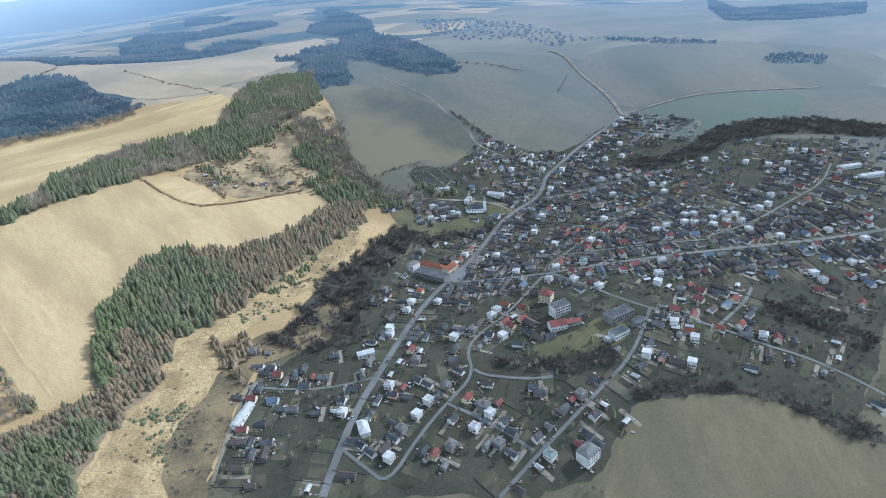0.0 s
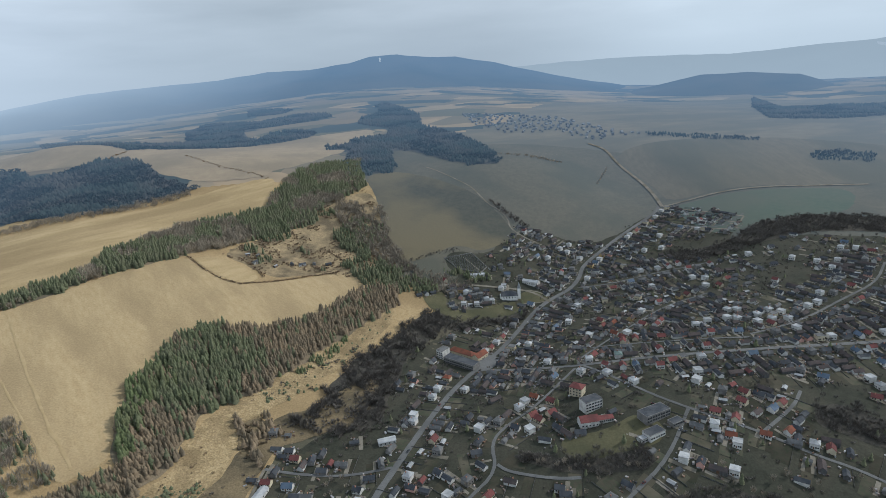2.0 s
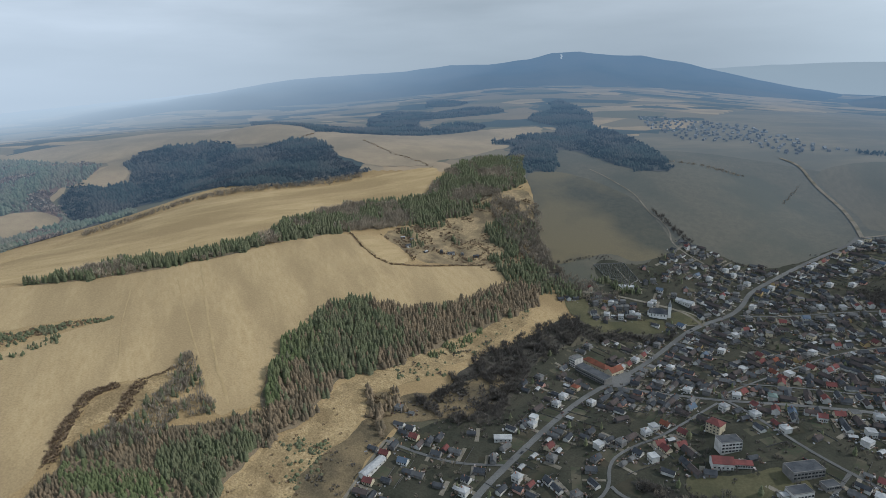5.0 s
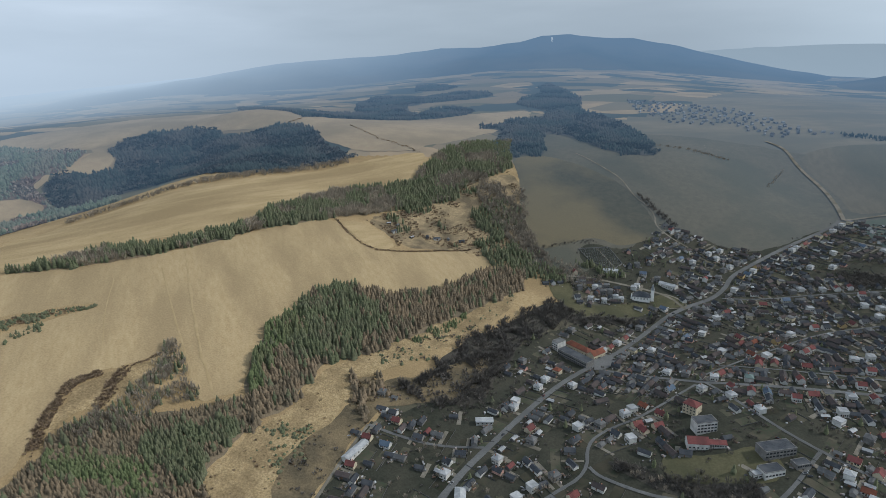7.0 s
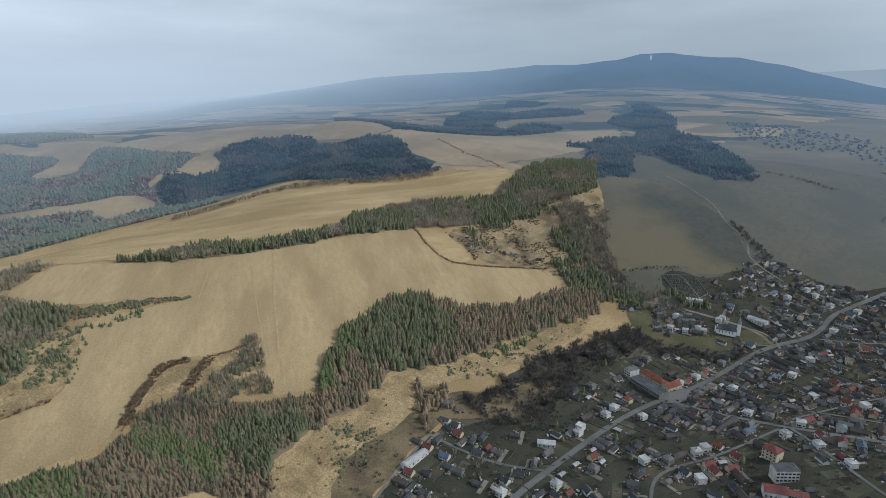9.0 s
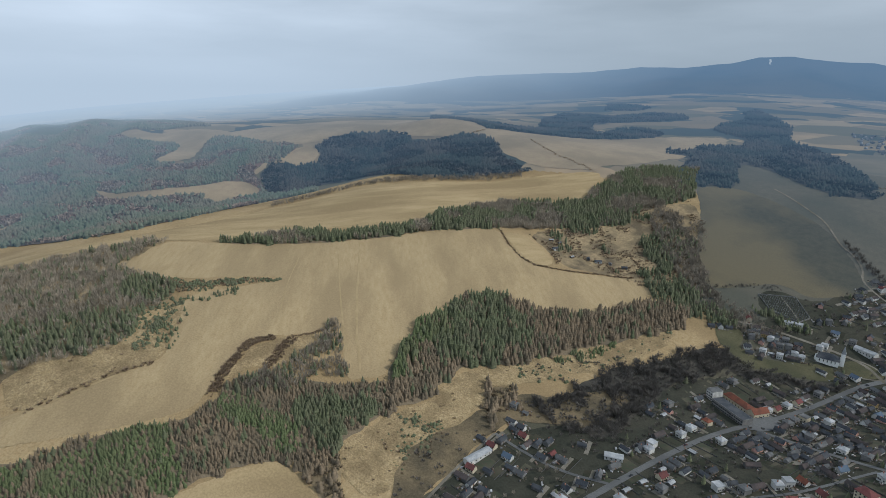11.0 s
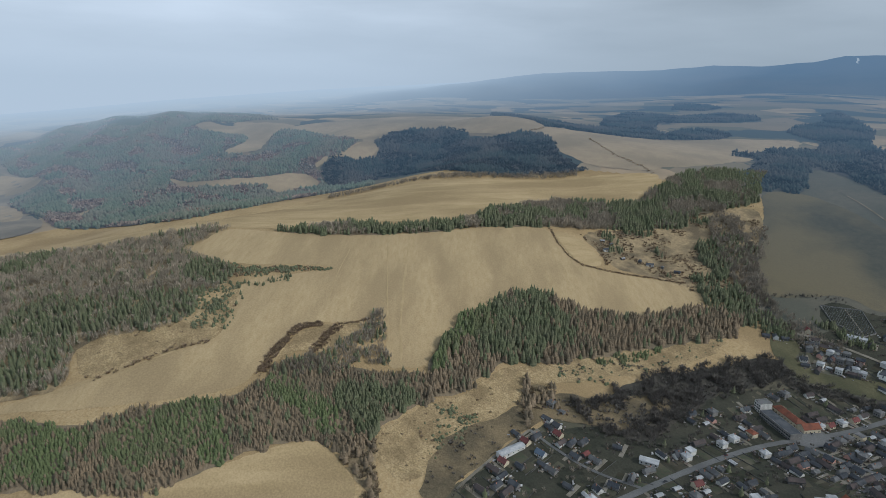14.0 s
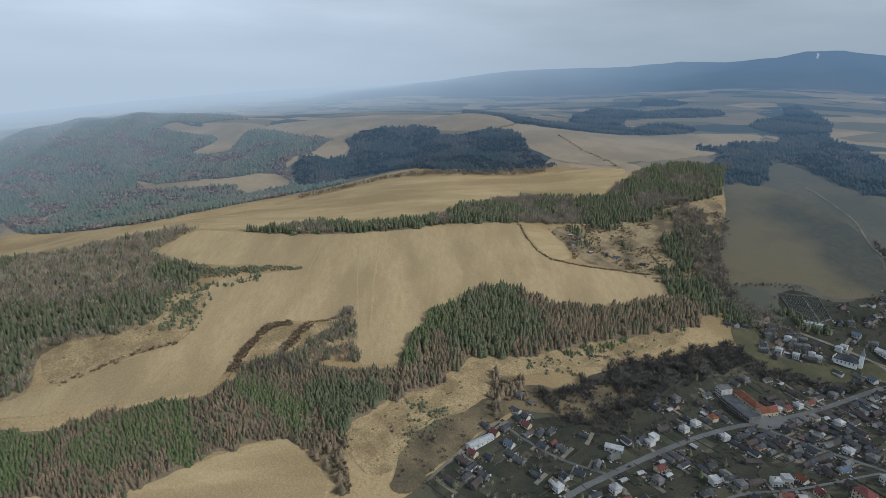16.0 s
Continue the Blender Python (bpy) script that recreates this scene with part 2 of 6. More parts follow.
M = {
    "meadow": material("dry_meadow", (0.31, 0.225, 0.12), (0.37, 0.28, 0.158), (0.255, 0.185, 0.1), 0.25, 0.012, bump=0.3, grain=0.16),
    "field": material("pale_stubble_field", (0.33, 0.248, 0.139), (0.375, 0.289, 0.167), (0.275, 0.208, 0.12), 0.22, 0.022, stretch=(1, 0.16, 1), turn=0.8, bump=0.15, grain=0.12),
    "field_b": material("straw_field", (0.315, 0.238, 0.13), (0.385, 0.293, 0.167), (0.255, 0.19, 0.105), 0.1, 0.02, stretch=(1, 0.2, 1), turn=-0.6, bump=0.15, grain=0.15),
    "slope": material("rough_slope_grass", (0.265, 0.196, 0.105), (0.345, 0.265, 0.152), (0.205, 0.152, 0.085), 0.25, 0.045, bump=0.6, grain=0.3),
    "lawn": material("olive_grass", (0.085, 0.0816, 0.0475), (0.106, 0.0986, 0.0581), (0.068, 0.068, 0.0405), 0.15, 0.02, bump=0.2, grain=0.15),
    # the tan third colour paints sunlit patches onto the pasture
    "valley_d": material("sun_patched_pasture", (0.06, 0.056, 0.037), (0.075, 0.069, 0.045), (0.128, 0.104, 0.058), 0.1, 0.0065, bump=0.2, far=True, grain=0.12),
    "valley": material("valley_pasture", (0.096, 0.086, 0.06), (0.115, 0.101, 0.071), (0.08, 0.077, 0.055), 0.1, 0.008, bump=0.2, far=True, grain=0.12),
    "pasture": material("brown_pasture", (0.113, 0.0954, 0.063), (0.135, 0.113, 0.0756), (0.09, 0.0828, 0.0558), 0.12, 0.008, stretch=(1, 0.2, 1), bump=0.2, far=True, grain=0.12),
    "green": material("green_winter_crop", (0.0675, 0.0874, 0.057), (0.081, 0.0969, 0.0636), (0.09, 0.095, 0.0646), 0.1, 0.006, bump=0.1, far=True),
    # cloud shade over the village is put into this dark grass colour
    "village": material("shade_dark_village_grass", (0.032, 0.034, 0.026), (0.042, 0.0445, 0.034), (0.055, 0.0535, 0.041), 0.12, 0.02, bump=0.3, grain=0.2),
    "floor": material("forest_floor", (0.17, 0.135, 0.092), (0.21, 0.168, 0.115), (0.13, 0.112, 0.08), 0.4, 0.03, bump=0.5),
    "scrub": material("scrubby_ground", (0.23, 0.178, 0.108), (0.32, 0.245, 0.145), (0.125, 0.1, 0.066), 0.15, 0.028, bump=0.5, grain=0.2),
    # plots are darkened for the same cloud shade
    "plot": material("garden_plot", (0.052, 0.047, 0.036), (0.037, 0.047, 0.03), (0.075, 0.068, 0.05), 0.3, 0.045, vary="island", bump=0.2, spread=0.4),
    "clutter": material("yard_clutter", (0.4, 0.41, 0.43), (0.045, 0.047, 0.05), (0.16, 0.1, 0.07), 0.12, 0.2, vary="island", spread=0.5),
    # brown grass made darker still, with cloud shade in its colour
    "brown_grass": material("shade_dark_rough_grass", (0.085, 0.071, 0.047), (0.115, 0.094, 0.062), (0.17, 0.132, 0.08), 0.3, 0.03, bump=0.5, grain=0.2),
    # floor of creek and ditch woods, cloud shadow put into its tone
    "litter": material("shade_dark_leaf_litter", (0.0564, 0.0523, 0.0446), (0.0729, 0.0666, 0.0562), (0.0477, 0.0456, 0.0402), 0.3, 0.03, bump=0.5, grain=0.2),
    "asphalt": material("worn_asphalt", (0.118, 0.12, 0.122), (0.15, 0.152, 0.152), (0.1, 0.102, 0.104), 0.6, 0.03, 0.9),
    "gravel": material("pale_gravel", (0.17, 0.158, 0.135), (0.22, 0.2, 0.165), (0.13, 0.118, 0.095), 0.6, 0.05),
    "dirt": material("dirt_track", (0.325, 0.248, 0.139), (0.3, 0.226, 0.124), (0.355, 0.272, 0.156), 0.3, 0.08),
    "spruce": material("spruce_needles", (0.092, 0.106, 0.06), (0.13, 0.144, 0.085), (0.115, 0.12, 0.076), 0.4, 0.05, vary="island"),
    "young": material("young_pine_needles", (0.088, 0.112, 0.052), (0.122, 0.146, 0.072), (0.11, 0.12, 0.066), 0.4, vary="island"),
    "larch": material("bare_larch_twigs", (0.17, 0.13, 0.088), (0.22, 0.172, 0.118), (0.14, 0.115, 0.082), 0.4, 0.05, vary="island"),
    "bare": material("bare_twigs", (0.315, 0.272, 0.215), (0.39, 0.338, 0.27), (0.26, 0.228, 0.182), 0.4, 0.05, vary="island"),
    "brush": material("dark_brush", (0.098, 0.09, 0.082), (0.14, 0.128, 0.117), None, 0.4, vary="island"),
    "twig": material("grey_twigs", (0.26, 0.225, 0.18), (0.34, 0.295, 0.24), (0.21, 0.185, 0.15), 0.4, 0.05, vary="island"),
    "shrub": material("bare_shrub", (0.18, 0.132, 0.092), (0.25, 0.188, 0.132), None, 0.5, vary="island"),
    "bark": material("bark", (0.11, 0.09, 0.07), (0.16, 0.13, 0.10), None, 2.0),
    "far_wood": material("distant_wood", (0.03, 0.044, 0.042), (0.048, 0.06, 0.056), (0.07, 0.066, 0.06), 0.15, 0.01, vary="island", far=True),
    # western woods run paler than far_wood: haze is in their base colours too
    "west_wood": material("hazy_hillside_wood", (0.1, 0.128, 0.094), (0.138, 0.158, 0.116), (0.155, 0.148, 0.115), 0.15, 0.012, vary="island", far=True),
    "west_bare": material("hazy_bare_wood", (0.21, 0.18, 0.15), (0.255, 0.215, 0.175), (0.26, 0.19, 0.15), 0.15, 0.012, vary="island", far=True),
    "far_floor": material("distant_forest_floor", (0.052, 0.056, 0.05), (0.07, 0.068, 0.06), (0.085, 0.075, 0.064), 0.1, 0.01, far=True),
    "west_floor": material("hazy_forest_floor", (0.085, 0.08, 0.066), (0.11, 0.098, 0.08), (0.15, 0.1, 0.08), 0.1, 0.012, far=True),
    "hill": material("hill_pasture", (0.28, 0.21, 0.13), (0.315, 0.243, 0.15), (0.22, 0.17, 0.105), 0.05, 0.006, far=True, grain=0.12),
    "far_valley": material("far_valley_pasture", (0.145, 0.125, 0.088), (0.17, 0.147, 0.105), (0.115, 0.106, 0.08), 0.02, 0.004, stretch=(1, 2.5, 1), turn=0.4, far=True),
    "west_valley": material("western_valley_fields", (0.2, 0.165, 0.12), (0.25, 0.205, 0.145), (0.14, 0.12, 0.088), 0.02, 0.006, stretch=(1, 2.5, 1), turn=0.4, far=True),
    "mountain": material("wooded_mountain", (0.03, 0.04, 0.042), (0.05, 0.058, 0.056), (0.075, 0.07, 0.06), 0.006, 0.002, far=True),
    # almost all emission: the pale haze over this ridge is painted in
    "haze_glow_mountain": material("haze_glow_mountain", (0.05, 0.06, 0.065), (0.08, 0.09, 0.09), None, 0.006, far=True, least=0.93, tone=(0.36, 0.45, 0.53, 1)),
    # emission brightens the snow, which faces away from the sun
    "snow": material("glowing_old_snow", (0.75, 0.77, 0.8), (0.8, 0.82, 0.85), None, 0.05, far=True, least=0.8, tone=(0.38, 0.46, 0.54, 1)),
    "far_house": material("far_house", (0.15, 0.15, 0.15), (0.28, 0.28, 0.28), (0.1, 0.09, 0.09), 0.05, 0.03, vary="island", far=True),
}
WALLS = {
    "white": material("white_render", (0.54, 0.54, 0.52), (0.64, 0.635, 0.615), (0.43, 0.43, 0.415), 0.6, 0.2),
    "cream": material("cream_render", (0.52, 0.46, 0.34), (0.58, 0.52, 0.4), (0.45, 0.4, 0.3), 0.6, 0.2),
    "grey": material("grey_render", (0.19, 0.186, 0.18), (0.25, 0.242, 0.235), (0.15, 0.15, 0.148), 0.6, 0.2),
    "ochre": material("ochre_render", (0.4, 0.3, 0.15), (0.45, 0.34, 0.19), (0.34, 0.26, 0.13), 0.6, 0.2),
    "pink": material("faded_pink_render", (0.5, 0.3, 0.26), (0.56, 0.36, 0.3), (0.44, 0.26, 0.22), 0.6, 0.2),
    "plank": material("weathered_planks", (0.101, 0.101, 0.102), (0.139, 0.14, 0.139), (0.0798, 0.081, 0.0815), 0.8, 0.2, stretch=(4, 4, 0.4)),
}
# dark and brown tones allow for cloud shade over the village
ROOFS = {
    "dark": material("dark_grey_roof", (0.038, 0.043, 0.052), (0.054, 0.06, 0.07), (0.075, 0.08, 0.088), 0.7, 0.12, 0.92, vary="object"),
    "brown": material("brown_tile_roof", (0.073, 0.06, 0.058), (0.095, 0.078, 0.076), (0.058, 0.053, 0.054), 0.7, 0.12, 0.92, vary="object"),
    "red": material("red_tile_roof", (0.156, 0.0574, 0.0558), (0.193, 0.0754, 0.0705), (0.123, 0.0541, 0.0525), 0.7, 0.12, 0.92, vary="object"),
    "orange": material("terracotta_roof", (0.189, 0.0697, 0.0476), (0.23, 0.0902, 0.0574), (0.139, 0.0615, 0.0451), 0.7, 0.12, 0.92, vary="object"),
    "pale": material("pale_metal_roof", (0.31, 0.323, 0.337), (0.41, 0.42, 0.43), (0.24, 0.253, 0.266), 0.5, 0.12, 0.92, vary="object"),
    "grey": material("grey_fibre_cement_roof", (0.115, 0.118, 0.121), (0.155, 0.157, 0.159), (0.09, 0.092, 0.095), 0.7, 0.12, 0.92, vary="object"),
    "blue": material("blue_metal_roof", (0.0984, 0.131, 0.18), (0.131, 0.164, 0.221), (0.082, 0.115, 0.156), 0.7, 0.12, 0.92, vary="object"),
    "green": material("green_metal_roof", (0.131, 0.18, 0.172), (0.164, 0.213, 0.205), (0.107, 0.148, 0.139), 0.7, 0.12, 0.92, vary="object"),
}
M["pane"] = material("dark_window_glass", (0.03, 0.035, 0.04), (0.05, 0.055, 0.06), None, 0.5, rough=0.15)
M["wood"] = material("stained_wood", (0.11, 0.07, 0.045), (0.16, 0.1, 0.065), None, 2.0, rough=0.6)
M["brick"] = material("chimney_brick", (0.3, 0.14, 0.1), (0.36, 0.19, 0.14), None, 3.0)
M["stone"] = material("grave_stone", (0.085, 0.09, 0.085), (0.2, 0.205, 0.2), (0.06, 0.065, 0.06), 1.0, 0.3, vary="island")


def land_material(name):
    """Farmland seen from afar: tan and brown fields, woods on the heights; its haze is emission mixed into the surface.
    """
    m = bpy.data.materials.new(name)
    m.use_nodes = True
    nt = m.node_tree
    bsdf, out = nt.nodes["Principled BSDF"], nt.nodes["Material Output"]
    geo = nt.nodes.new("ShaderNodeNewGeometry")
    mp, vor, ramp = (nt.nodes.new("ShaderNode" + k) for k in ("Mapping", "TexVoronoi", "ValToRGB"))
    mp.inputs["Scale"].default_value, mp.inputs["Rotation"].default_value = (0.0038, 0.0072, 0.0), (0, 0, 0.5)
    vor.inputs["Scale"].default_value = 1.0
    nt.links.new(geo.outputs["Position"], mp.inputs["Vector"])
    nt.links.new(mp.outputs["Vector"], vor.inputs["Vector"])
    el = ramp.color_ramp.elements
    ramp.color_ramp.interpolation = "CONSTANT"
    el[0].position, el[0].color = 0.0, (0.17, 0.14, 0.09, 1)
    el[1].position, el[1].color = 0.3, (0.28, 0.215, 0.135, 1)
    for p, c in ((0.45, (0.12, 0.11, 0.07, 1)), (0.62, (0.20, 0.155, 0.10, 1)), (0.82, (0.32, 0.235, 0.14, 1))):
        e = el.new(p)
        e.color = c
    sep = nt.nodes.new("ShaderNodeSeparateColor")
    nt.links.new(vor.outputs["Color"], sep.inputs["Color"])
    nt.links.new(sep.outputs["Red"], ramp.inputs["Fac"])
    col = mixed(nt, ramp.outputs["Color"], (0.14, 0.12, 0.08), noised(nt, 0.01, 0.4, 0.9))
    wood = noised(nt, 0.0034, 0.535, 0.55, 6.0, (1, 1.6, 0))
    col = mixed(nt, col, (0.05, 0.062, 0.058), wood)
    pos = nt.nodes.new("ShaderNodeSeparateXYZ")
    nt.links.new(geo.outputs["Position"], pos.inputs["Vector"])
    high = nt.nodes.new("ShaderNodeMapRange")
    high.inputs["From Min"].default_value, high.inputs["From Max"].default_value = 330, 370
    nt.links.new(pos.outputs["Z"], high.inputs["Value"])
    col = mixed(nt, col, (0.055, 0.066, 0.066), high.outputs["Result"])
    nt.links.new(col, bsdf.inputs["Base Color"])
    bsdf.inputs["Roughness"].default_value, bsdf.inputs["Specular IOR Level"].default_value = 0.95, 0.1
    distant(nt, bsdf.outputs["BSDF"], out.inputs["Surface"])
    return m


HAZE_FROM = 1250
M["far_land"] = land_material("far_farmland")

# ---- land form ----
# terrain: spline heights in metres on an 800 m and a 150 m lattice, with a 350 m one for the western hills
RELIEF_SOUTH = [
    [39, 91, 136, 158, 148, 113, 54, -5, -35, -39, -31, -19],
    [62, 103, 149, 197, 164, 76, 18, -30, -32, -26, -22, -18],
    [88, 117, 144, 206, 175, 27, -18, -24, -12, -15, -17, -17],
    [110, 133, 136, 144, 237, 173, 62, 44, 9, -13, -17, -18],
    [118, 129, 131, 111, 106, 117, 159, 69, 1, -12, -15, -20],
]
RELIEF_NORTH = [
    [118, 131, 136, 116, 91, 157, 106, -10, 26, 5, -16, -28],
    [117, 138, 153, 136, 87, 161, 97, -37, -28, -33, -36, -39],
    [119, 144, 164, 150, 71, 39, 21, -27, -76, -91, -73, -58],
    [125, 144, 147, 112, 33, -42, -51, -41, -81, -110, -105, -85],
]
RELIEF_NEAR = [
    [1, 37, 52, 64, 32, -21, -33, -38, -40, -36],
    [2, 61, 69, 64, 62, -4, -22, -16, -13, -17],
    [5, 52, 60, 55, 44, -4, -17, 11, 30, 9],
    [-19, 22, 47, 50, 27, 0, -35, -26, 27, 19],
    [-57, 5, 48, 51, 35, 1, -32, -74, -39, -2],
    [-75, -7, 34, 29, 4, -30, -16, -40, -57, -32],
    [-48, -6, 20, 21, 10, -12, -21, -30, -44, -46],
    [2, 11, 22, 34, 29, 4, 3, 3, -18, -55],
    [64, 37, 27, 25, 12, -9, 9, 29, -1, -68],
]
RELIEF_WEST = [
    [0, -1, -2, -6, -13, -21, -29, -34, -35, -31, -4],
    [-1, 0, 1, -8, -20, -35, -50, -60, -63, -72, 12],
    [-2, -1, 0, -16, -37, -64, -105, -138, -132, -154, -32],
    [-5, -9, -19, -37, -57, -71, -85, -94, -65, -72, -40],
    [-13, -26, -33, -45, -47, -27, 12, 10, -16, -75, -25],
    [-14, -25, -28, -29, -28, -20, -10, -14, -26, -34, 8],
    [-9, -13, -18, -22, -25, -27, -33, -26, -16, -11, -1],
    [-6, -9, -15, -20, -22, -23, -23, -18, -10, -6, -1],
    [-5, -7, -11, -16, -23, -25, -17, -12, -7, -4, -1],
]


def spline(u):
    u = np.abs(u)
    return np.where(u < 1, 2 / 3 - u * u + u**3 / 2, np.where(u < 2, (2 - u) ** 3 / 6, 0))


def relief(rows, x0, y0, step, x, y):
    c = np.array(rows, float)
    bx = spline((x[:, None] - x0) / step - np.arange(c.shape[1]))
    by = spline((y[:, None] - y0) / step - np.arange(c.shape[0]))
    return ((by @ c) * bx).sum(1)


def heights(x, y):
    """Height of the land at arrays of places."""
    x, y = np.asarray(x, float), np.asarray(y, float)
    z = 0.07 * (y - 600) + relief(RELIEF_SOUTH + RELIEF_NORTH, -4800, -1200, 800, x, y) + relief(RELIEF_NEAR, -1050, 150, 150, x, y) + relief(RELIEF_WEST, -4750, -600, 350, x, y)
    # spurs and gullies down the western hillside
    spur = np.sin((0.92 * y + 0.4 * x) / 31 + 1.3 * np.sin(x / 170)) + 0.6 * np.sin((0.8 * y + 0.6 * x) / 67)
    z = z + 7 * spur * np.clip((-1250 - x) / 250, 0, 1) * np.clip((x + 3300) / 500, 0, 1) * np.clip((1150 - y) / 300, 0, 1)
    return z + 0.2 * np.sin(x / 31 + 0.7 * np.sin(y / 47)) * np.sin(y / 27)


def height(x, y):
    return float(heights(np.array([x]), np.array([y]))[0])


def mesh(name, verts, faces, mats, index=None, smooth=False):
    me = bpy.data.meshes.new(name)
    me.from_pydata([tuple(v) for v in verts], [], faces)
    for m in mats if isinstance(mats, (list, tuple)) else [mats]:
        me.materials.append(m)
    if index is not None:
        me.polygons.foreach_set("material_index", index)
    if smooth:
        me.polygons.foreach_set("use_smooth", [True] * len(faces))
    me.update()
    return me


def part(name, geometry, mat, parent=None, label=""):
    """One mesh object, from (verts, faces), under a thing or part."""
    ob = new(name, mesh(name, *geometry, mat))
    if parent is not None:
        ob.parent = parent
    return tagged(ob, label) if label else ob


def thing(name, label, category, at=None, group=""):
    ob = new(name)
    ob.empty_display_size = 0.5
    if at is not None:
        ob.matrix_basis = at
    return tagged(ob, label, category, group)


def spread(low, high, near_low, near_high, step, grow):
    """Grid lines, close together in the middle and wider and wider towards both ends."""
    mid = list(np.arange(near_low, near_high + 1, step))
    out, s = [near_low], step
    while out[-1] > low:
        s = min(s * grow, 50)
        out.append(out[-1] - s)
    up, s = [mid[-1]], step
    while up[-1] < high:
        s = min(s * grow, 50)
        up.append(up[-1] + s)
    return np.array(out[:0:-1] + mid + up[1:])


def inside(poly, x, y):
    x, y = np.asarray(x), np.asarray(y)
    hit = np.zeros(x.shape, bool)
    for (ax, ay), (bx, by) in zip(poly, poly[1:] + poly[:1]):
        if ay != by:
            hit ^= ((ay > y) != (by > y)) & (x < (bx - ax) * (y - ay) / (by - ay) + ax)
    return hit


FAR_VALLEY = [(-260, 1400), (-120, 1650), (40, 1800), (200, 2300), (600, 2700), (1500, 2500), (2300, 1700), (1900, 600), (1100, 100), (860, 500), (900, 900), (640, 1260), (220, 1430)]
gx, gy = spread(-4700, 4400, -1000, 640, 8, 1.09), spread(-1500, 4850, 60, 1320, 8, 1.09)
GX, GY = np.meshgrid(gx, gy)
land = np.stack([GX.ravel(), GY.ravel(), heights(GX.ravel(), GY.ravel())], 1)
near_faces, far_faces, far_mids = [], [], []
nx = len(gx)
for j in range(len(gy) - 1):
    for i in range(nx - 1):
        k = j * nx + i
        cx, cy = (gx[i] + gx[i + 1]) / 2, (gy[j] + gy[j + 1]) / 2
        r = math.hypot(cx - 50, cy)
        if r < 4850:
            (near_faces if r < HAZE_FROM else far_faces).append((k, k + 1, k + nx + 1, k + nx))
            if r >= HAZE_FROM:
                far_mids.append((cx, cy))
low_land = inside(FAR_VALLEY, [q[0] for q in far_mids], [q[1] for q in far_mids]).astype(int)
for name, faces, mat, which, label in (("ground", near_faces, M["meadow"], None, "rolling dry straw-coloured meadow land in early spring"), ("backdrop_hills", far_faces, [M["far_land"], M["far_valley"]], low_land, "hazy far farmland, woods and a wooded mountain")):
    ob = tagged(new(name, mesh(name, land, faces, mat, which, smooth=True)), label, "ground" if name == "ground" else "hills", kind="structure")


# ---- fields and roads laid on the land ----
def rounded(poly, times=2):
    for _ in range(times):
        poly = [p for a, b in zip(poly, poly[1:] + poly[:1]) for p in ((0.75 * a[0] + 0.25 * b[0], 0.75 * a[1] + 0.25 * b[1]), (0.25 * a[0] + 0.75 * b[0], 0.25 * a[1] + 0.75 * b[1]))]
    return poly


def ragged(poly, wide):
    """An outline with the wander and small notches of a grown edge; neighbours that share an edge wander alike."""
    out = []
    for (ax, ay), (bx, by) in zip(poly, poly[1:] + poly[:1]):
        n = max(1, int(math.hypot(bx - ax, by - ay) / (0.8 * wide)))
        out += [(ax + (bx - ax) * k / n, ay + (by - ay) * k / n) for k in range(n)]
    a, b = 8 * wide, 2.6 * wide
    return [(x + wide * (noise.noise((x / a, y / a, 3.1)) + 0.7 * noise.noise((x / b, y / b, 1.2))), y + wide * (noise.noise((x / a, y / a, 8.4)) + 0.6 * noise.noise((x / b, y / b, 6.7)))) for x, y in out]


def draped(name, poly, mat, lift, label, category="field", step=10, soften=2):
    from mathutils.geometry import delaunay_2d_cdt
    poly = rounded(poly, soften)
    if category not in ("lawn", "square", "cemetery"):
        poly = ragged(poly, 9.0 if step > 20 else 1.6 if name == "field" else 5.5)
    xs, ys = [p[0] for p in poly], [p[1] for p in poly]
    X, Y = np.meshgrid(np.arange(min(xs), max(xs), step), np.arange(min(ys), max(ys), step))
    ok = inside(poly, X.ravel(), Y.ravel())
    pts = [Vector(p) for p in poly] + [Vector((a, b)) for a, b in zip(X.ravel()[ok], Y.ravel()[ok])]
    v, _, f, *_ = delaunay_2d_cdt(pts, [], [list(range(len(poly)))], 1, 0.05)
    vx, vy = np.array([p[0] for p in v]), np.array([p[1] for p in v])
    faces = [tuple(t) if (v[t[1]] - v[t[0]]).cross(v[t[2]] - v[t[0]]) > 0 else tuple(reversed(t)) for t in f]
    ob = new(name, mesh(name, np.stack([vx, vy, heights(vx, vy) + lift], 1), faces, mat, smooth=True))
    return tagged(ob, label, category, kind="structure")


